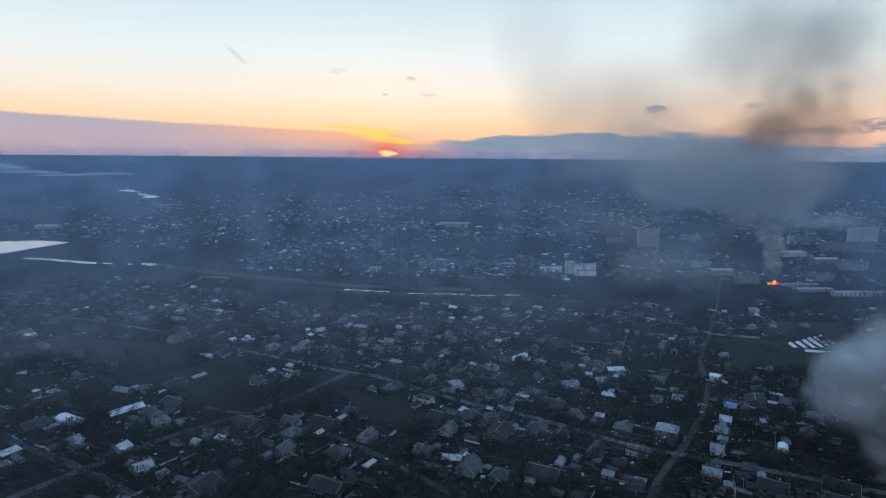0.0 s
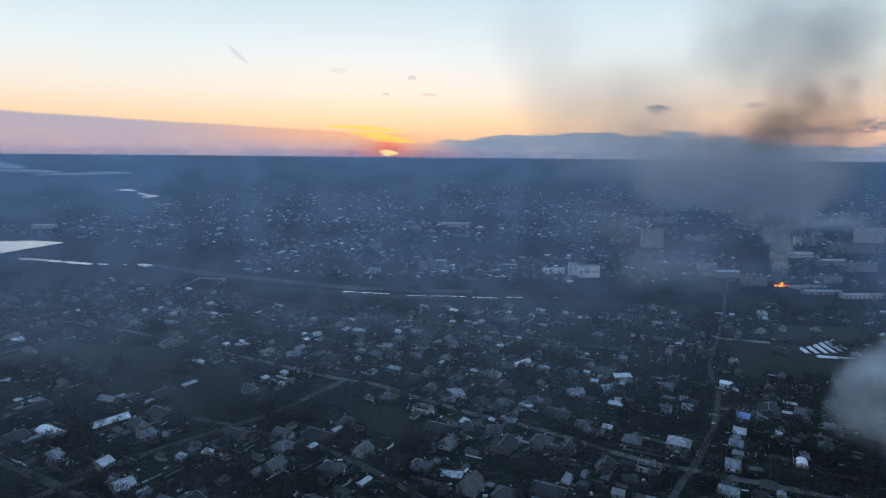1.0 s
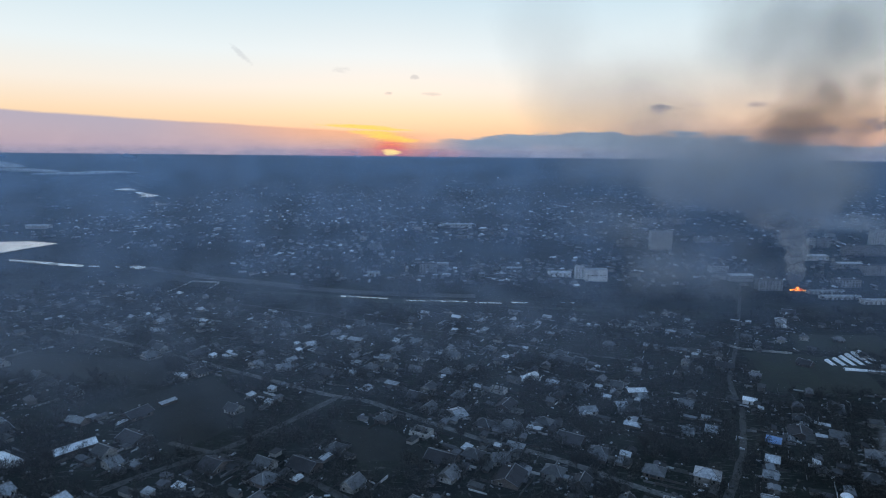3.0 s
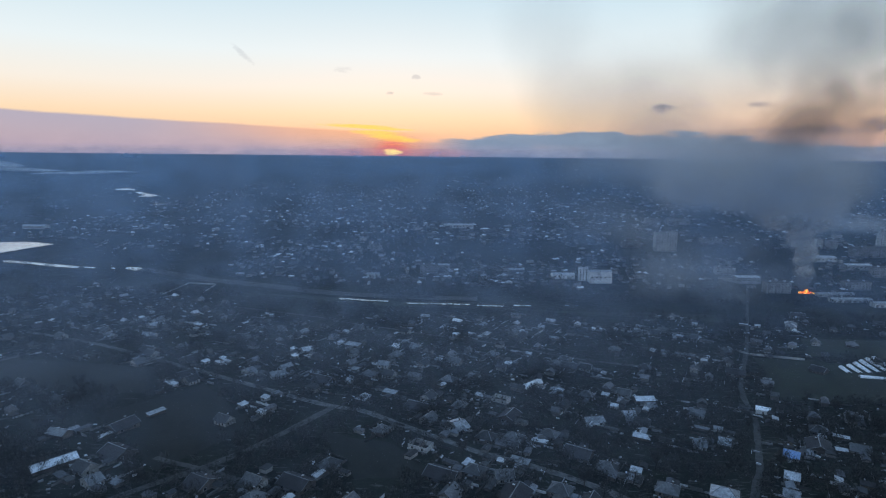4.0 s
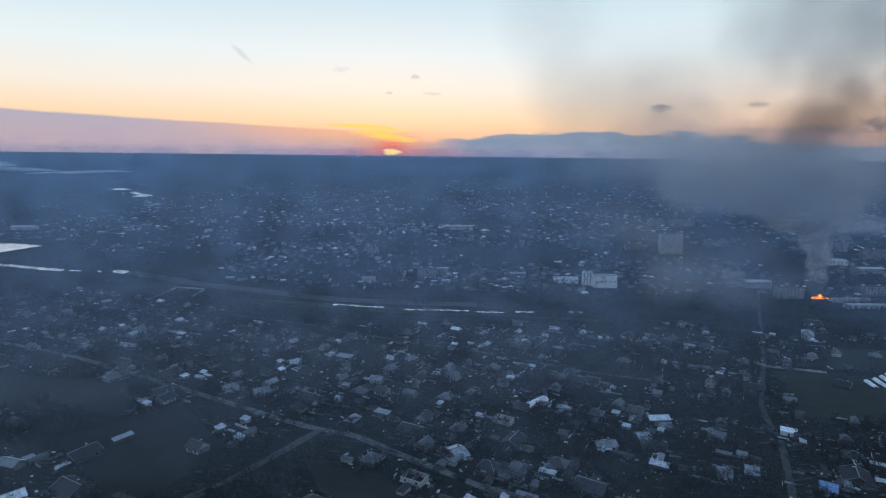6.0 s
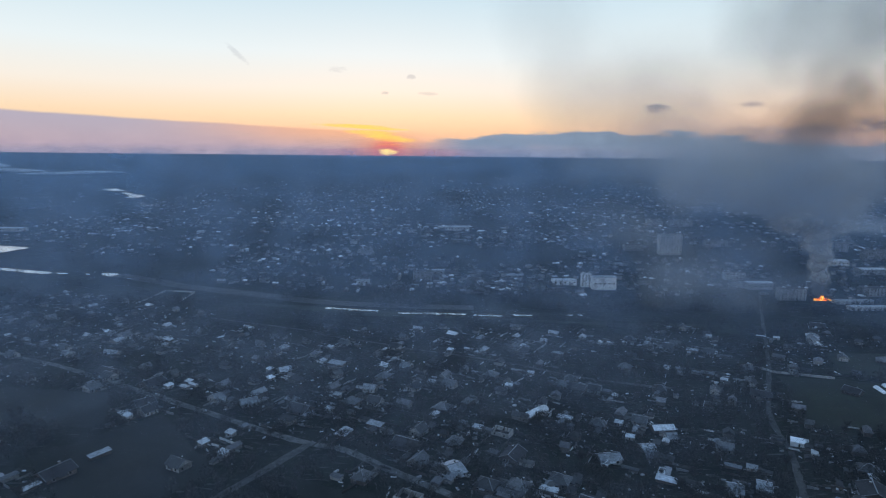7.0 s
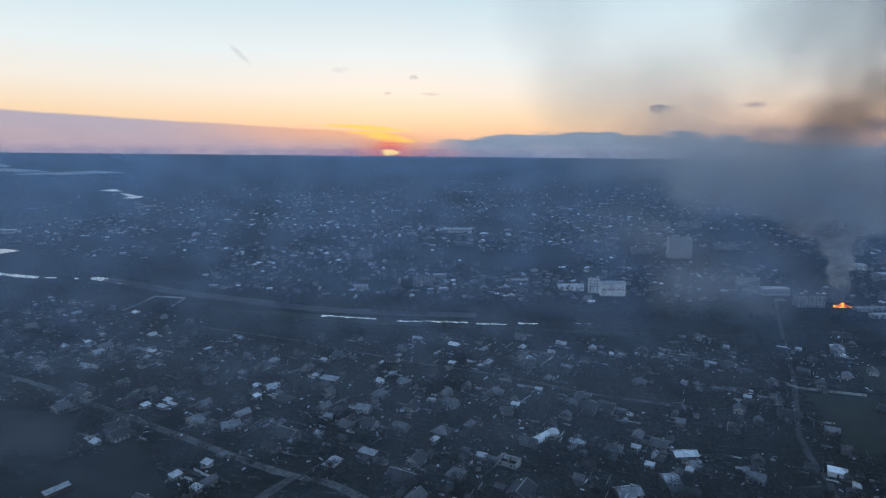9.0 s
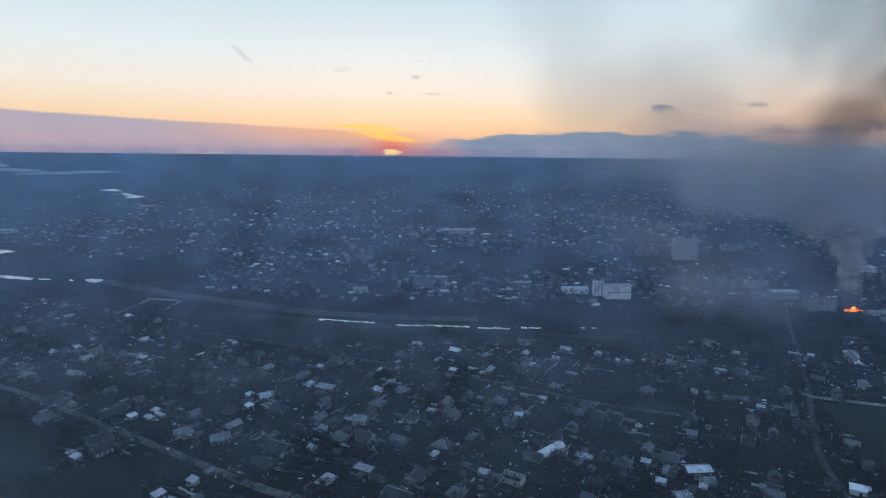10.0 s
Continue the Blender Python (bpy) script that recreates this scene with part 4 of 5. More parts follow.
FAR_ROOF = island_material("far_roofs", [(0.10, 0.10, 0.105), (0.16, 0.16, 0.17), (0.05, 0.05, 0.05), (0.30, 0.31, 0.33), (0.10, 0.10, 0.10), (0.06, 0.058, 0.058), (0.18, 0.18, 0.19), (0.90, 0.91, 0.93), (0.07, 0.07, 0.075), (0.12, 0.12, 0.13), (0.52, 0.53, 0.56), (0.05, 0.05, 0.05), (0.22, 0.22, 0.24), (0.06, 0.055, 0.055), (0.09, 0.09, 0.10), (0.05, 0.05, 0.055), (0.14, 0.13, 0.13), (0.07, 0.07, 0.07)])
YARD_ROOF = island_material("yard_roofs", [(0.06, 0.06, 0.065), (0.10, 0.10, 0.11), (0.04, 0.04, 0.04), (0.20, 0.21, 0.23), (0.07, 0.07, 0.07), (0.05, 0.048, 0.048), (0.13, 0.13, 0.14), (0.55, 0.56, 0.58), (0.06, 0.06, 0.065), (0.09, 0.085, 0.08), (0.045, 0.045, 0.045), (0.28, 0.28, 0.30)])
FENCE = island_material("fence_boards", [(0.07, 0.065, 0.06), (0.12, 0.11, 0.10), (0.05, 0.045, 0.04), (0.20, 0.20, 0.20), (0.09, 0.085, 0.08), (0.14, 0.14, 0.14), (0.06, 0.055, 0.05), (0.38, 0.38, 0.40), (0.10, 0.10, 0.10), (0.28, 0.28, 0.29), (0.05, 0.05, 0.05), (0.70, 0.71, 0.74), (0.07, 0.07, 0.07)])
TWIGS = island_material("bare_shrubs", [(0.015, 0.016, 0.014), (0.042, 0.041, 0.037), (0.024, 0.024, 0.021), (0.085, 0.082, 0.076), (0.017, 0.018, 0.015), (0.055, 0.053, 0.048)])
FAR_WALL = island_material("far_walls", [(0.16, 0.155, 0.15), (0.22, 0.215, 0.21), (0.10, 0.09, 0.085), (0.34, 0.33, 0.32), (0.13, 0.125, 0.12)])


def far_town():
    """The streets beyond the river, thinning out towards the hills."""
    rnd = random.Random(5)
    roofs, wall_pile = Pile(), Pile()
    for x, y in beyond:
        t, w, d = radians(STREET) + rnd.choice((0, math.pi / 2)) + rnd.uniform(-0.15, 0.15), rnd.uniform(5, 10), rnd.uniform(4, 7)
        roofs.house(x, y, t, w, d, 2.9, 2.4, False, rnd.choice((0, 0, 0.5)))
        wall_pile.house(x, y, t, w, d, 2.9, 0, True)
    made = 0
    y = 840.0
    while y < 3600:
        row = 13 + (y - 800) * 0.007
        span = min(0.80 * y + 40, 2500)
        x = -span
        while x < span:
            x += rnd.uniform(6, 16) * (1 + (y - 800) / 4200)
            px, py = x + rnd.uniform(-5, 5), y + rnd.uniform(-7, 7) + 18 * math.sin(x / 130.0)
            dens = 0.42 + 0.9 * noise.noise((px / 170.0, py / 170.0, 0.0)) + 0.35 * noise.noise((px / 60.0, py / 60.0, 4.0))
            dens *= 1 - 0.95 * ease(1300, 3000, py)
            if px < -350:
                dens *= 0.75 * ease(valley(px) + 160, valley(px) + 300, py)
                dens *= 1 - 0.8 * ease(-680, -1200, px)
            if in_pond(px, py) or py < valley(px) + 80 or rnd.random() > dens:
                continue
            if 300 < px < 950 and 800 < py < 1500 and rnd.random() < 0.45:
                continue
            t = rnd.choice((0.12, 0.12 + math.pi / 2)) + 0.5 * noise.noise((px / 300.0, py / 300.0, 9.0)) + rnd.uniform(-0.08, 0.08)
            w, d, h = rnd.uniform(3.5, 11), rnd.uniform(3, 7), rnd.uniform(1.8, 3.2)
            if rnd.random() < 0.05:
                w, h = w * 1.9, h + 3
            roofs.house(px, py, t, w, d, h, rnd.uniform(0.9, 2.2), False, rnd.choice((0, 0, 0.5)))
            wall_pile.house(px, py, t, w, d, h, 0, True)
            made += 1
        y += row
    wall_pile.make("distant_house_walls", FAR_WALL, "pale walls of many small distant town houses", "houses")
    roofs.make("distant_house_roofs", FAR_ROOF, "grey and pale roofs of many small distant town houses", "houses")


far_town()


# ---------------------------------------------------------------- larger town buildings
def apartment_block(x, y, turn, w, d, storeys, label, roof="dark_roof", bays=None):
    mat = "white_wall" if "white" in label else "pale_wall" if "pale" in label else "grey_wall"
    x, y, w = PLAN * x, PLAN * y, PLAN * w
    h = storeys * 3.5 + 0.8
    ob = new("apartment_block")
    ob.matrix_basis = pose(x, y, land(x, y), 0, 0, turn)
    for x0, y0, x1, y1 in ((-w / 2, -d / 2, w / 2, -d / 2 + 0.4), (-w / 2, d / 2 - 0.4, w / 2, d / 2), (-w / 2, -d / 2 + 0.4, -w / 2 + 0.4, d / 2 - 0.4), (w / 2 - 0.4, -d / 2 + 0.4, w / 2, d / 2 - 0.4)):
        part("wall", one_box(x0, y0, -2.5, x1, y1, h), M[mat], ob)
    part("roof", one_box(-w / 2 - 0.25, -d / 2 - 0.25, h, w / 2 + 0.25, d / 2 + 0.25, h + 0.35), M[roof], ob)
    for px in (-w * 0.3, w * 0.3):
        part("roof_hatch", one_box(px - 1.3, -1.2, h + 0.35, px + 1.3, 1.2, h + 2.2), M["concrete"], ob)
    bays = bays or max(3, int(w / 4.5))
    shared = None
    for s in range(storeys):
        for i in range(bays):
            px = -w / 2 + w * (i + 0.5) / bays
            if shared is None:
                shared = part("window", one_box(-0.75, -0.06, 0, 0.75, 0.05, 1.7), M["dull_glass"], ob)
                win = shared
            else:
                win = new("window", shared.data)
                win.parent = ob
            win.location = (px, -d / 2, 1.0 + s * 3.5)
    return tagged(ob, label, "building", "town blocks")


def works_hall(x, y, turn, w, d, h, label, roof="light_roof", pitch=1.2):
    mat = "white_wall" if "white" in label else "pale_wall" if "pale" in label else "grey_wall"
    x, y, w, d, h = PLAN * x, PLAN * y, PLAN * w, PLAN * d, PLAN * h
    ob = new("works_hall")
    ob.matrix_basis = pose(x, y, land(x, y), 0, 0, turn)
    walls(ob, w, d, h, M[mat], foot=2.5)
    gable_roof(ob, w, d, h, pitch, M[roof], wall_mat=M[mat])
    k = max(2, int(w / 6))
    for i in range(k):
        if "garages" in label or "storage" in label:
            part("gate", one_box(-w / 2 + w * (i + 0.5) / k - 1.4, -d / 2 - 0.05, -0.2, -w / 2 + w * (i + 0.5) / k + 1.4, -d / 2 + 0.05, h * 0.6), M["grey_wall"], ob)
        else:
            window(ob, -w / 2 + w * (i + 0.5) / k, -d / 2, "s", h * 0.45, 2.2, 1.6)
    return tagged(ob, label, "building", "town blocks")


apartment_block(294, 837, 3, 29, 12, 10, "pale nine-storey apartment block half veiled by smoke")
apartment_block(254, 858, 3, 25, 12, 3, "long grey apartment block among trees")
apartment_block(356, 1070, 3, 27, 12, 4, "distant grey flat-roofed apartment block")
apartment_block(402, 1075, 3, 40, 12, 4, "distant grey flat-roofed apartment block")
works_hall(127, 679, 2, 24, 11, 4.8, "long low white factory hall with pale roof")
apartment_block(147, 670, 2, 10, 5, 5, "tall flat-roofed white factory tower", roof="light_roof")
works_hall(163, 663, 2, 23, 10, 12.7, "wide white factory hall above the river")
apartment_block(336, 638, 2, 25, 12, 4, "grey weathered four-storey building beside the burning yard")
apartment_block(317, 712, 2, 21, 12, 3, "pale three-storey town building")
works_hall(324, 676, 2, 26, 12, 6.5, "dark long workshop hall in the town")
apartment_block(520, 872, 2, 9, 12, 5, "narrow pale five-storey apartment tower")
apartment_block(537, 873, 2, 19, 12, 5, "grey flat-roofed apartment block in the town")
apartment_block(567, 820, 2, 73, 12, 5, "long grey five-storey apartment block")
apartment_block(643, 897, 2, 43, 12, 9, "pale nine-storey apartment block")
apartment_block(502, 713, 2, 37, 12, 4, "grey four-storey apartment block")
works_hall(388, 627, 2, 36, 7, 3.2, "long low garages with pale flat roofs")
works_hall(390, 607, 2, 39, 7, 3.4, "pale long storage shed by the lane")
works_hall(431, 592, 2, 62, 7, 4.4, "pale long storage shed by the lane")
works_hall(473, 791, 2, 35, 16, 5.6, "low town hall building with pale roof")
works_hall(490, 748, 2, 30, 13, 5.9, "grey workshop hall in the town")
apartment_block(380, 896, 2, 31, 12, 3, "blue-roofed three-storey town building")
works_hall(19, 992, 4, 47, 16, 5.4, "pale school building far in the town")
apartment_block(-90, 799, 3, 15, 12, 3, "grey three-storey town building")
works_hall(-2, 706, 3, 13, 6, 5.5, "grey town hall building")
works_hall(79, 700, 2, 17, 8, 3.5, "low grey depot by the river")
works_hall(-737, 1098, 3, 39, 16, 6.2, "long pale farm sheds in the meadow")
apartment_block(428, 656, 2, 27, 12, 3, "grey four-storey building by the railway")
works_hall(-76, 660, 2, 13, 6, 5.0, "two-storey pale house block")
apartment_block(-18, 680, 2, 19, 12, 4, "grey four-storey building in the town")


# ---------------------------------------------------------------- fences and yard clutter
def yard_clutter():
    rnd = random.Random(31)
    fences, bits = Pile(), Pile()
    for x, y in PLACED + beyond:
        for _ in range(4):
            t = radians(STREET + rnd.choice((0, 90)) + rnd.uniform(-3, 3))
            fx, fy, run = x + rnd.uniform(-14, 14), y + rnd.uniform(-14, 14), rnd.uniform(6, 22)
            if any(inside((fx, fy), f) for f in FIELDS):
                continue
            k = max(1, int(run / 5))
            for i in range(k):
                s = (i + 0.5 - k / 2) * run / k
                fences.block(fx + s * math.cos(t), fy + s * math.sin(t), t, run / k, 0.14, rnd.uniform(0.8, 1.5))
        for _ in range(22):
            bx, by = x + rnd.gauss(0, 10), y + rnd.gauss(0, 10)
            if any(inside((bx, by), f) for f in FIELDS):
                continue
            bits.block(bx, by, rnd.uniform(0, 3.1), rnd.uniform(0.4, 3.0), rnd.uniform(0.3, 1.2), rnd.uniform(0.15, 0.9))
    roofs, sides = Pile(), Pile()
    for x, y in PLACED:
        for _ in range(rnd.randint(1, 4)):
            t = radians(STREET + rnd.choice((0, 90, 90)) + rnd.uniform(-5, 5))
            off = rnd.uniform(7, 15)
            a = t + rnd.choice((0, math.pi)) + rnd.uniform(-0.5, 0.5)
            bx, by = x + off * math.cos(a), y + off * math.sin(a)
            if not free(bx, by, 5.5, 4.0):
                continue
            w, d, h = rnd.uniform(3, 8.5), rnd.uniform(2.4, 4.2), rnd.uniform(1.5, 2.3)
            roofs.house(bx, by, t, w, d, h, rnd.uniform(0.3, 1.0), False)
            sides.house(bx, by, t, w, d, h, 0, True)
    sides.make("outbuilding_walls", FAR_WALL, "board and block walls of small outbuildings in the yards", "sheds")
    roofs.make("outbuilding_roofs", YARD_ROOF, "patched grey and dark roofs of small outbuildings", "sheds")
    fences.make("garden_fences", FENCE, "pale and grey board fences round the garden plots", "fences")
    bits.make("yard_clutter", FENCE, "stacked boards, sheet metal and debris in the yards", "clutter")


yard_clutter()


# ---------------------------------------------------------------- greenhouses and the walled yard
def greenhouse(x, y, turn, length):
    ob = new("greenhouse")
    x, y = PLAN * x, PLAN * y
    ob.matrix_basis = pose(x, y, land(x, y), 0, 0, turn)
    bm = bmesh.new()
    k = 10
    rows = [[bm.verts.new((sx * length / 2, -math.cos(math.pi * i / k) * 2.2, -0.5 + math.sin(math.pi * i / k) * 1.9)) for sx in (-1, 1)] for i in range(k + 1)]
    for i in range(k):
        bm.faces.new((rows[i][0], rows[i][1], rows[i + 1][1], rows[i + 1][0]))
    bm.faces.new([r[0] for r in rows][::-1])
    bm.faces.new([r[1] for r in rows])
    bmesh.ops.recalc_face_normals(bm, faces=bm.faces[:])
    part("film_cover", bm, M["film"], ob)
    for sx in (-1, 1):
        part("end_frame", one_box(sx * length / 2 - 0.06, -0.8, -0.5, sx * length / 2 + 0.06, 0.8, 1.2), M["timber"], ob)
    return tagged(ob, "long film-covered greenhouse with white arched cover", "greenhouse", "greenhouses")


for x, y, length in ((245.1, 396, 15), (251.6, 397.1, 20), (258.1, 399.2, 26), (264.6, 402.3, 30), (271.1, 405.5, 32), (277.6, 409.8, 30)):
    greenhouse(x, y, 79, length)
greenhouse(255.1, 379.3, -14, 30)


def yard_wall(x0, y0, x1, y1):
    a, b = Vector((PLAN * x0, PLAN * y0)), Vector((PLAN * x1, PLAN * y1))
    run = (b - a).length
    ob = new("yard_wall")
    ob.matrix_basis = pose(a.x, a.y, 0, 0, 0, math.degrees(math.atan2(b.y - a.y, b.x - a.x)))
    k = max(2, int(run / 6))
    for i in range(k):
        p = a.lerp(b, (i + 0.5) / k)
        part("panel", one_box(i * run / k, -0.12, land(p.x, p.y) - 0.6, (i + 1) * run / k - 0.1, 0.12, land(p.x, p.y) + 1.9), M["concrete"], ob)
    return tagged(ob, "pale concrete panel wall round an open yard", "wall", "yard walls")


for ends in ((-268, 594, -268, 651), (-268, 651, -235, 640), (-235, 640, -233, 600), (196.2, 445.3, 203.3, 428.8), (203.3, 428.8, 232.7, 416.2), (63.2, 460.6, 75.1, 482.8)):
    yard_wall(*ends)


# ---------------------------------------------------------------- trees
def bare_tree(seed, height, conifer=False):
    rnd = random.Random(seed)
    ob = new("conifer_tree" if conifer else "bare_tree")
    bm = bmesh.new()
    def limb(a, b, r0, r1):
        axis = (b - a).normalized()
        side = axis.orthogonal().normalized()
        other = axis.cross(side)
        k = 5
        lo = [bm.verts.new(a + (side * math.cos(2 * math.pi * i / k) + other * math.sin(2 * math.pi * i / k)) * r0) for i in range(k)]
        hi = [bm.verts.new(b + (side * math.cos(2 * math.pi * i / k) + other * math.sin(2 * math.pi * i / k)) * r1) for i in range(k)]
        for i in range(k):
            bm.faces.new((lo[i], lo[(i + 1) % k], hi[(i + 1) % k], hi[i]))
    tips = []
    fork = Vector((rnd.uniform(-0.3, 0.3), rnd.uniform(-0.3, 0.3), height * (0.95 if conifer else 0.38)))
    limb(Vector((0, 0, -1.5)), fork, height * 0.022, height * (0.004 if conifer else 0.015))
    for i in range(9):
        a = i * 2.4 + rnd.uniform(-0.4, 0.4)
        if conifer:
            z = height * (0.15 + 0.085 * i)
            reach = (height - z) * 0.26
            base, tip = Vector((0, 0, z)), Vector((math.cos(a) * reach, math.sin(a) * reach, z - reach * 0.2))
        else:
            base = fork * rnd.uniform(0.75, 1.0)
            tip = base + Vector((math.cos(a) * height * rnd.uniform(0.15, 0.3), math.sin(a) * height * rnd.uniform(0.15, 0.3), height * rnd.uniform(0.25, 0.52)))
        limb(base, tip, height * 0.010, height * 0.003)
        tips.append((base, tip))
    part("trunk", bm, M["bark"], ob)
    verts, faces = [], []
    for base, tip in tips:
        for _ in range(60 if conifer else 110):
            t = rnd.uniform(0.25, 1.12)
            p = base.lerp(tip, t) + Vector((rnd.gauss(0, 1), rnd.gauss(0, 1), rnd.gauss(0, 0.8))) * height * (0.035 if conifer else 0.06)
            way = (tip - base).normalized() * rnd.uniform(0.3, 1.0) + Vector((rnd.gauss(0, 0.6), rnd.gauss(0, 0.6), rnd.gauss(0.25, 0.5)))
            way = way.normalized() * height * rnd.uniform(0.06, 0.15)
            side = way.orthogonal().normalized() * height * rnd.uniform(0.004, 0.011) * (3.0 if conifer else 1.0)
            k = len(verts)
            verts += [p - side, p + side, p + way]
            faces.append((k, k + 1, k + 2))
    raw_object("crown", [tuple(v) for v in verts], faces, M["conifer" if conifer else "twigs"], ob)
    return tagged(ob, "dark narrow conifer standing in a garden" if conifer else "leafless garden tree with a dense dark twig crown", "tree", "village trees")


def plant_trees():
    rnd = random.Random(23)
    kinds = [bare_tree(1, 9), bare_tree(2, 7), bare_tree(3, 11), bare_tree(4, 6), bare_tree(5, 8), bare_tree(6, 10, True)]
    planted = 0
    while planted < 290:
        y = 180 + 460 * rnd.random() ** 1.2
        x = rnd.uniform(-0.8 * y - 20, 0.8 * y + 20)
        if noise.noise((x / 45.0, y / 45.0, 5.0)) < -0.12 or not free(x, y, 6.5, 4.0):
            continue
        k = planted if planted < len(kinds) else rnd.randrange(len(kinds))
        if k == 5 and planted > 6 and rnd.random() < 0.6:
            k = 1
        s = rnd.uniform(0.75, 1.25)
        m = pose(x, y, land(x, y), 0, 0, rnd.uniform(0, 360)) @ Matrix.Scale(s, 4)
        if planted < len(kinds):
            kinds[planted].matrix_basis = m
        else:
            copy_thing(kinds[k], m)
        planted += 1
    spots = []              # x, y, height, twigs, thickness
    made = 0
    while made < 9500:      # hedges, orchard trees and shrubs between the plots
        y = 170 + 600 * rnd.random() ** 0.9
        x = rnd.uniform(-0.8 * y - 40, 0.8 * y + 40)
        if y > valley(x) - 16 or noise.noise((x / 30.0, y / 30.0, 1.0)) < -0.12 or not free(x, y, 3.8, 3.4):
            continue
        spots.append((x, y, rnd.uniform(2.5, 8.5), 100, 0.9))
        made += 1
    made = 0
    while made < 14000:     # trees among the town streets and along the river
        y = 790 + 2800 * rnd.random() ** 1.8
        x = rnd.uniform(-0.8 * y, 0.8 * y)
        if in_pond(x, y) or abs(y - valley(x)) < 18 or noise.noise((x / 90.0, y / 90.0, 2.0)) + 0.5 * noise.noise((x / 28.0, y / 28.0, 6.0)) < 0.02:
            continue
        spots.append((x, y, rnd.uniform(5, 11), 16, 2.2))
        made += 1
    for i in range(1500):   # dark belt behind the river
        x = rnd.uniform(-60, 560)
        spots.append((x, valley(x) + rnd.uniform(28, 105), rnd.uniform(3, 7), 18, 2.2))
    twigs(spots)


def twigs(spots):
    """Leafless shrubs and crowns: every one a sheaf of thin twigs, all joined."""
    rng = np.random.default_rng(7)
    base = np.array([(x, y, land(x, y)) for x, y, h, k, t in spots])
    count = np.array([k for _, _, _, k, _ in spots])
    h = np.repeat(np.array([p[2] for p in spots]), count)
    thick = np.repeat(np.array([p[4] for p in spots]), count)
    foot = np.repeat(base, count, axis=0)
    total = len(h)
    a, q = rng.uniform(0, 2 * math.pi, total), rng.uniform(0.1, 0.9, total)
    r = h * 0.42 * np.sqrt(rng.random(total)) * np.sin(np.minimum(1.0, 1.25 - q) * 1.57)
    p = foot + np.stack([r * np.cos(a), r * np.sin(a), h * q], axis=1)
    way = rng.normal(0, 0.5, (total, 3)) + np.array([0, 0, 0.4])
    way *= (h * rng.uniform(0.14, 0.32, total) / np.linalg.norm(way, axis=1))[:, None]
    side = np.cross(way, rng.normal(0, 1, (total, 3)))
    side *= (h * rng.uniform(0.010, 0.026, total) * thick / np.maximum(1e-6, np.linalg.norm(side, axis=1)))[:, None]
    crown = np.stack([p - side, p + side, p + way], axis=1).reshape(-1, 3)
    hs = np.array([v[2] for v in spots])
    stem = np.stack([base + np.array([-0.15, 0, -0.5]), base + np.array([0.15, 0, -0.5]), base + np.stack([0 * hs, 0 * hs, hs * 0.6], axis=1)], axis=1).reshape(-1, 3)
    verts = np.concatenate([crown, stem])
    me = bpy.data.meshes.new("shrubs")
    k = len(verts) // 3
    me.vertices.add(len(verts))
    me.vertices.foreach_set("co", verts.astype(np.float32).ravel())
    me.loops.add(3 * k)
    me.loops.foreach_set("vertex_index", np.arange(3 * k, dtype=np.int32))
    me.polygons.add(k)
    me.polygons.foreach_set("loop_start", np.arange(0, 3 * k, 3, dtype=np.int32))
    me.materials.append(TWIGS)
    me.update(calc_edges=True)
    tagged(new("shrubs", me), "leafless dark shrubs and trees among gardens and streets", "shrubs", kind="stuff")


plant_trees()


# ---------------------------------------------------------------- fire, smoke and haze
def puff_mesh(seed):
    bm = bmesh.new()
    bmesh.ops.create_icosphere(bm, subdivisions=4, radius=1.0)
    for v in bm.verts:
        k = 1.13 + 0.14 * noise.noise(v.co * 1.5 + Vector((seed * 7.0, 0, 0))) + 0.05 * noise.noise(v.co * 4.0 + Vector((0, seed * 5.0, 0)))
        v.co *= k
    me = bpy.data.meshes.new("puff")
    bm.to_mesh(me)
    bm.free()
    me.polygons.foreach_set("use_smooth", [True] * len(me.polygons))
    return me


PUFFS = [puff_mesh(i) for i in range(4)]


def plume(name, mats, puffs, label):
    """puffs: centre, half sizes across, along and up, turn about the line of sight, which material."""
    ob = new(name)
    shapes = {}
    for i, (x, y, z, rx, ry, rz, lean, kind) in enumerate(puffs):
        key = (i % len(PUFFS), kind)
        if key not in shapes:
            me = PUFFS[key[0]].copy()
            me.materials.append(mats[kind])
            shapes[key] = me
        puff = new("puff", shapes[key])
        puff.parent = ob
        x, y, z, rx, ry, rz = (PLAN * v for v in (x, y, z, rx, ry, rz))
        puff.matrix_basis = Matrix.Translation((x, y, z)) @ pose(0, 0, 0, 0, 0, -math.degrees(math.atan2(x, y))) @ pose(0, 0, 0, 0, lean, 0) @ Matrix.Diagonal((rx, ry, rz, 1))
    return tagged(ob, label, "smoke")


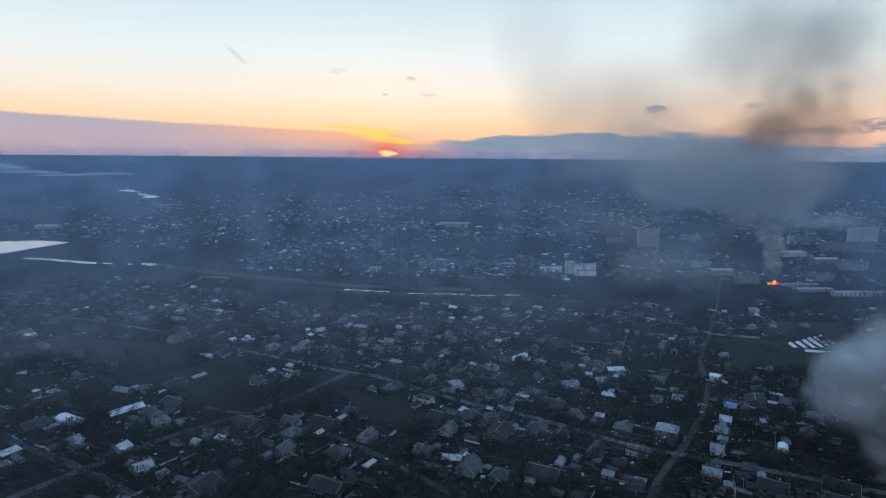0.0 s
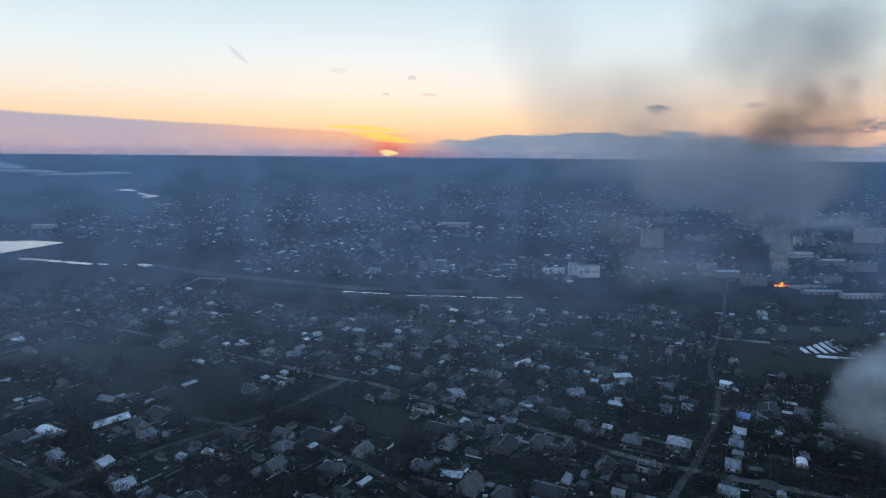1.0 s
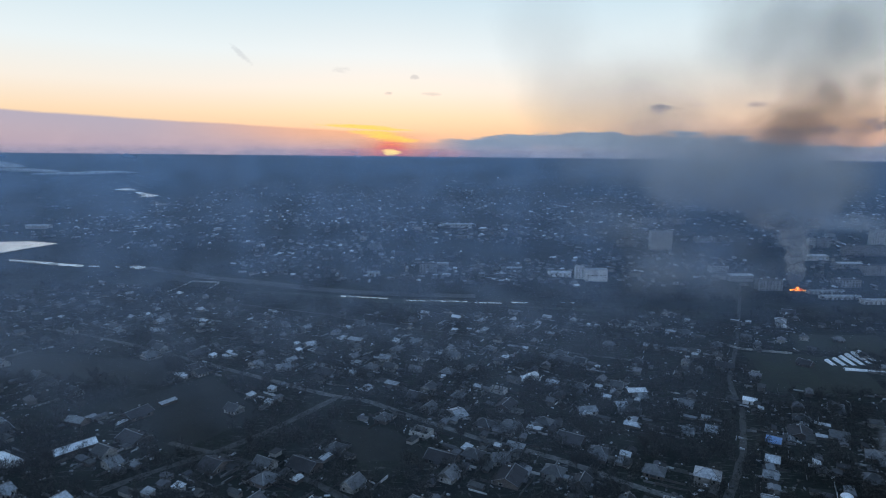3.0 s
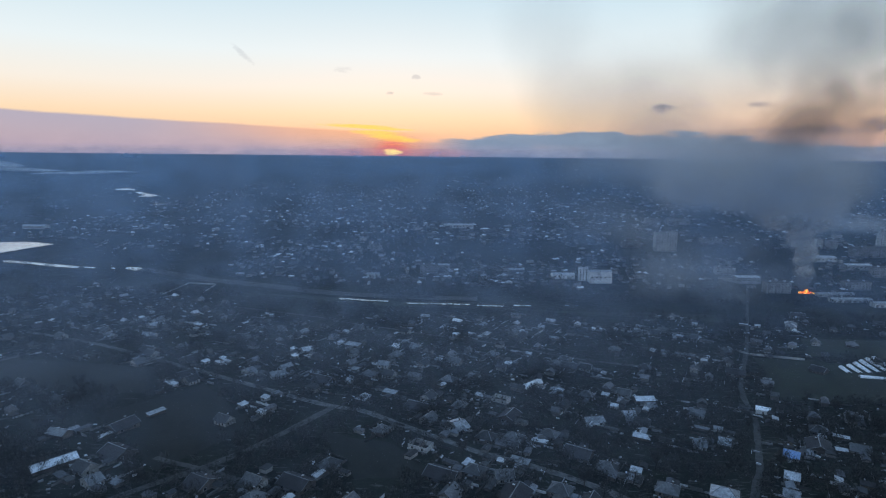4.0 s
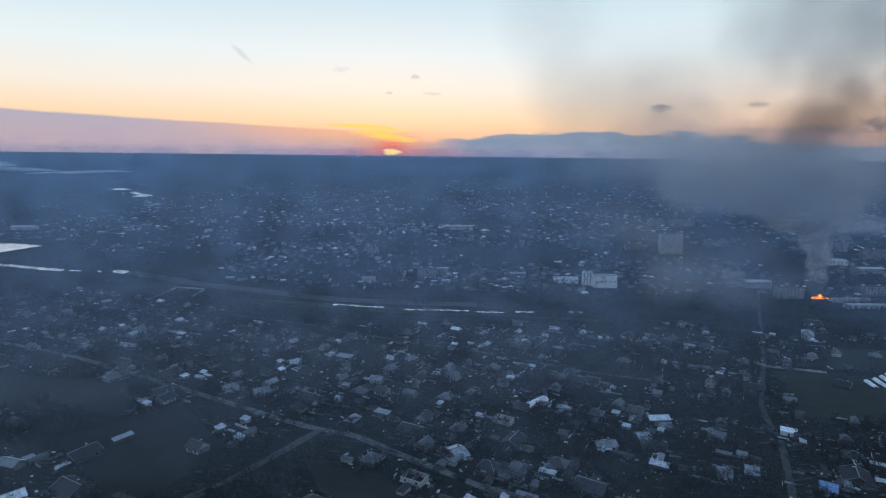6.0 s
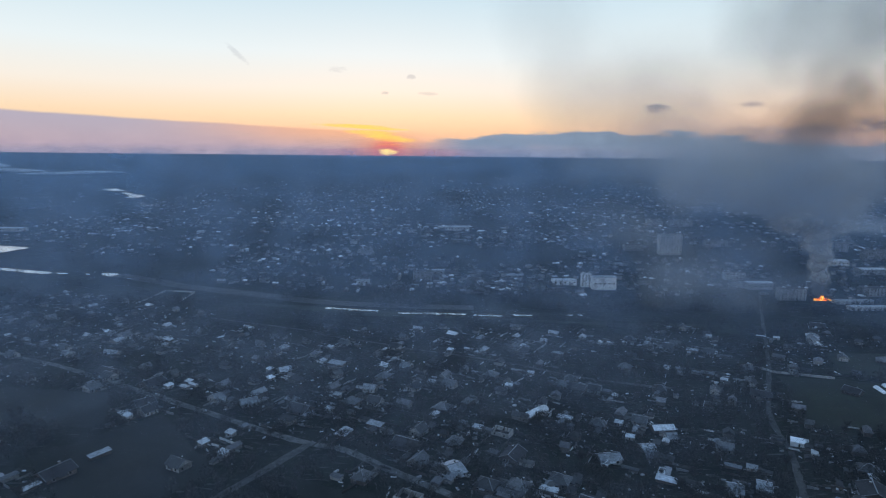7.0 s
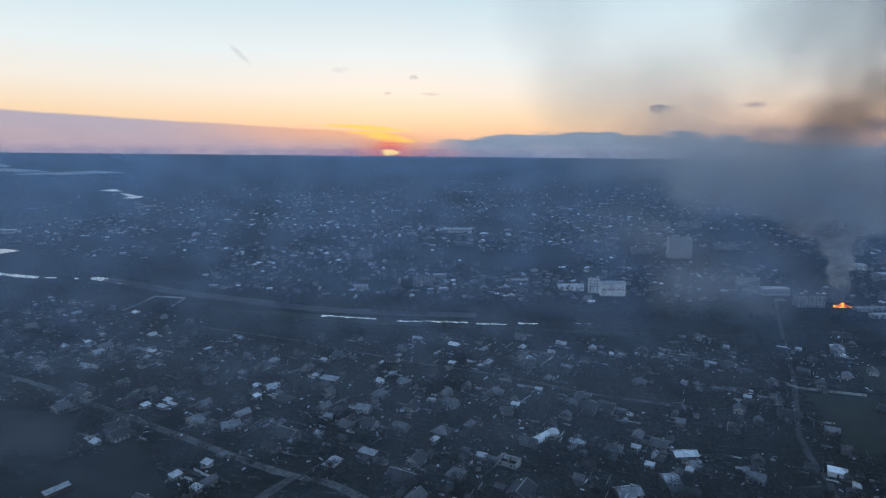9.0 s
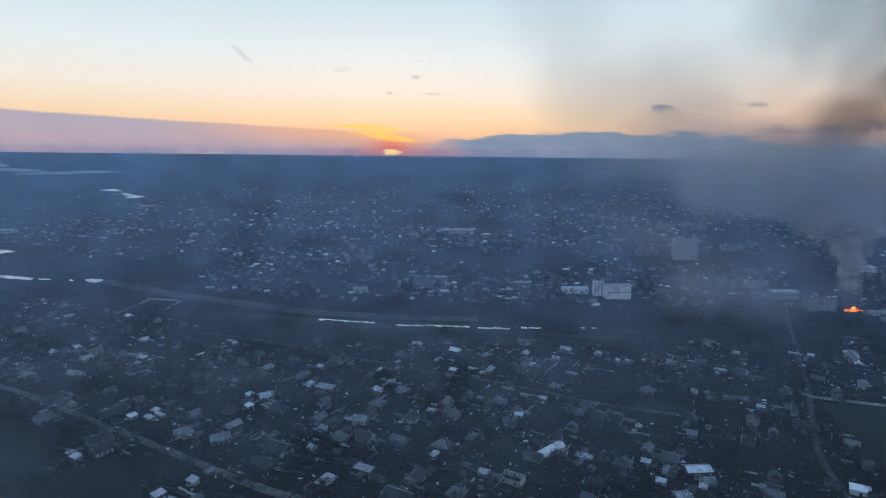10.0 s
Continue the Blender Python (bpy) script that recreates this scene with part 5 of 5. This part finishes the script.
SMOKE = [
    smoke_material("grey_smoke", (0.88, 0.86, 0.85), 0.24, soft=0.8, tear=2.1, roll=2.2),
    smoke_material("thin_grey_smoke", (0.92, 0.89, 0.86), 0.24, grain=0.9, soft=1.5, rim=(0.9, 0.0), tear=0.7),
    smoke_material("dark_smoke", (0.34, 0.28, 0.27), 0.17, grain=1.0, soft=1.6, rim=(0.9, 0.05), tear=1.0),
    smoke_material("faint_smoke_veil", (0.80, 0.81, 0.82), 0.11, grain=0.8, soft=1.5, tear=0.8),
    smoke_material("white_smoke", (0.98, 0.98, 0.98), 0.3, grain=1.7, soft=0.35, rim=(0.95, 0.65), seep=0.2, tear=1.8, roll=0.8),
    smoke_material("pale_ground_mist", (0.96, 0.97, 0.98), 1.0, grain=1.4, soft=0.45, seep=0.15),
    smoke_material("upper_grey_smoke", (0.55, 0.55, 0.56), 0.15, grain=0.7, soft=1.6, tear=0.8),
    smoke_material("drifting_low_smoke", (0.84, 0.86, 0.90), 0.105, grain=0.9, soft=1.2, tear=1.4),
    smoke_material("sooty_smoke", (0.36, 0.33, 0.32), 0.24, soft=0.8, tear=2.0),
    smoke_material("billowing_smoke", (0.80, 0.78, 0.77), 0.5, grain=1.3, soft=0.8, tear=1.7, roll=2.4),
]


def billows(path, seed):
    """Puffs strewn along a rising column. path: x, y, z, spread across, spread up, size, how many, which smoke."""
    rnd = random.Random(seed)
    out = []
    for x, y, z, across, up, size, count, kind in path:
        count *= {0: 3, 1: 2, 4: 4, 8: 3}.get(kind, 1)
        for i in range(count):
            s = size * rnd.uniform(0.75, 1.25)
            out.append((x + across * ((2 * i + 1) / count - 1 + rnd.uniform(-0.2, 0.2)), y + rnd.uniform(-0.4, 0.4) * size, z + rnd.uniform(-up, up), s * rnd.uniform(0.9, 1.4), s * 0.7, s * rnd.uniform(0.75, 1.05), rnd.uniform(-25, 25), kind))
    return out


plume("smoke_plume", SMOKE, billows([
    (368, 648, -10, 2, 2, 5, 3, 8), (369, 650, -3, 3, 3, 7, 4, 8), (371, 652, 5, 3, 4, 7, 6, 9), (368, 653, 15, 4, 4, 8, 6, 9), (372, 653, 25, 5, 4, 9, 7, 9), (364, 653, 36, 8, 5, 11, 7, 9), (370, 654, 50, 15, 6, 13, 7, 9), (350, 654, 56, 12, 5, 11, 5, 9),
    (352, 656, 62, 26, 8, 19, 5, 0), (384, 658, 68, 20, 12, 20, 4, 0), (318, 660, 78, 30, 8, 22, 4, 0), (268, 664, 92, 44, 6, 40, 4, 1),
    (300, 668, 108, 75, 8, 56, 5, 1), (372, 668, 104, 44, 8, 50, 4, 1), (325, 664, 92, 34, 8, 40, 3, 1), (270, 668, 118, 80, 10, 50, 4, 3),
    (384, 660, 142, 60, 8, 38, 6, 2), (388, 662, 158, 56, 8, 36, 6, 2), (392, 664, 174, 46, 8, 32, 5, 2), (400, 664, 190, 34, 8, 26, 4, 2), (320, 670, 136, 50, 6, 30, 4, 2),
    (340, 674, 205, 60, 30, 52, 3, 3), (395, 676, 215, 60, 10, 52, 4, 6), (385, 678, 255, 90, 12, 66, 5, 6), (430, 678, 240, 60, 30, 60, 3, 6),
], 4), "tall grey and black smoke plume rising from a burning yard")
plume("smoke_veil", SMOKE, billows([(130, 720, 220, 40, 40, 80, 3, 3), (240, 725, 200, 60, 50, 90, 4, 3), (215, 722, 130, 70, 20, 50, 4, 3)], 9),
      "faint grey smoke veil drifting high over the town")
plume("smoke_cloud", SMOKE, billows([
    (137, 190, 46, 4, 7, 8, 5, 4), (146, 190, 49, 5, 7, 10, 5, 4), (156, 191, 52, 6, 6, 12, 5, 4), (153, 190, 37, 6, 5, 10, 5, 4), (170, 192, 46, 9, 10, 15, 4, 4), (159, 190, 26, 5, 6, 9, 5, 4), (167, 188, 13, 6, 6, 9, 5, 4),
], 21), "thick pale smoke cloud rolling off the ground")
plume("smoke_veil", SMOKE, billows([(205, 598, 8, 26, 16, 30, 3, 7), (245, 602, 24, 40, 22, 36, 4, 7), (286, 606, 0, 30, 12, 26, 3, 7), (180, 640, 52, 40, 14, 34, 3, 7), (262, 596, -18, 34, 6, 16, 4, 7)], 14),
      "thin grey smoke drifting low over the riverside streets")
plume("smoke_drift", SMOKE, [
    (600, 930, 24, 60, 30, 14, 0, 1), (640, 935, 28, 60, 30, 18, 5, 1), (570, 930, 18, 40, 30, 12, -6, 1), (620, 925, 20, 50, 30, 12, 0, 1),
], "pale smoke drifting past apartment blocks")
plume("ground_mist", SMOKE, [
    (-1720, 2330, 64, 130, 40, 24, 8, 5), (-1560, 2280, 46, 200, 40, 14, 4, 5), (-1400, 2290, 38, 200, 40, 9, 0, 5), (-1320, 2340, 42, 150, 40, 8, 0, 5),
], "pale mist lying along the far river meadow")


def flames():
    ob = new("fire")
    ob.matrix_basis = Matrix.Translation((PLAN * 366, PLAN * 637, land(PLAN * 366, PLAN * 637)))
    rnd = random.Random(3)
    for i in range(34):
        bm = bmesh.new()
        off = rnd.gauss(0, 4.6)
        r, h = rnd.uniform(0.6, 1.7), (1.6 + 4.4 * math.exp(-(off / 4.5) ** 2)) * rnd.uniform(0.45, 1.15)
        bmesh.ops.create_cone(bm, cap_ends=True, segments=7, radius1=r, radius2=0.06, depth=h)
        bmesh.ops.subdivide_edges(bm, edges=bm.edges[:], cuts=2)
        for v in bm.verts:
            v.co.z += h / 2
            u = v.co.z / h
            v.co.x += 0.9 * noise.noise((v.co.z * 0.6, i * 3.0, 0)) * u * 2
            v.co.x += 0.5 * noise.noise(v.co * 0.8)
            v.co.y += 0.4 * noise.noise(v.co * 0.9 + Vector((5, 0, 0)))
            v.co.xy *= 0.5 + 0.8 * math.sin(math.pi * min(1, 0.25 + u * 0.75))
        flame = part("flame", bm, M["flame"], ob)
        flame.location = (off, rnd.uniform(-3.5, 3.5), 0)
    bm = bmesh.new()
    for i in range(40):
        x, y, s = rnd.uniform(-8, 8), rnd.uniform(-3.5, 3.5), rnd.uniform(0.4, 1.2)
        box(bm, x - s, y - s * 0.6, -0.8, x + s, y + s * 0.6, s * rnd.uniform(0.4, 1.1))
    part("burning_rubble", bm, M["charred"], ob)
    ob.scale = (1.0, 0.9, 0.95)
    return tagged(ob, "bright orange flames over charred rubble in a yard", "fire")


flames()


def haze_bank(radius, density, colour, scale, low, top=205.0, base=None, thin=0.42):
    """A curved translucent sheet across the valley, added to stand in for aerial haze."""
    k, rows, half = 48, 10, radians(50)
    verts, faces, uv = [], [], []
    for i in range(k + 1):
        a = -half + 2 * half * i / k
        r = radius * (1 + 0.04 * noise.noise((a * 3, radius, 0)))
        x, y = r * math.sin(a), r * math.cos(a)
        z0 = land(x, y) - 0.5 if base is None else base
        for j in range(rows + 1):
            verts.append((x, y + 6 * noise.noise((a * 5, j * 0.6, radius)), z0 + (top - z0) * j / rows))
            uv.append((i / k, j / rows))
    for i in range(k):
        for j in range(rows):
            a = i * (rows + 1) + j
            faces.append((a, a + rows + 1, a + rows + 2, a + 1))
    ob = raw_object("haze_bank", verts, faces, haze_material("aerial_haze", colour, density, scale, low, thin), smooth=True)
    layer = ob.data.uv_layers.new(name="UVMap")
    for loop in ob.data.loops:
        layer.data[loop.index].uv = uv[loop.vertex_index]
    return tagged(ob, "thin blue-grey sheet imitating smoky aerial haze over the valley", "haze", kind="stuff")


# aerial perspective put into sheet colours: bluer with distance, greyer close by
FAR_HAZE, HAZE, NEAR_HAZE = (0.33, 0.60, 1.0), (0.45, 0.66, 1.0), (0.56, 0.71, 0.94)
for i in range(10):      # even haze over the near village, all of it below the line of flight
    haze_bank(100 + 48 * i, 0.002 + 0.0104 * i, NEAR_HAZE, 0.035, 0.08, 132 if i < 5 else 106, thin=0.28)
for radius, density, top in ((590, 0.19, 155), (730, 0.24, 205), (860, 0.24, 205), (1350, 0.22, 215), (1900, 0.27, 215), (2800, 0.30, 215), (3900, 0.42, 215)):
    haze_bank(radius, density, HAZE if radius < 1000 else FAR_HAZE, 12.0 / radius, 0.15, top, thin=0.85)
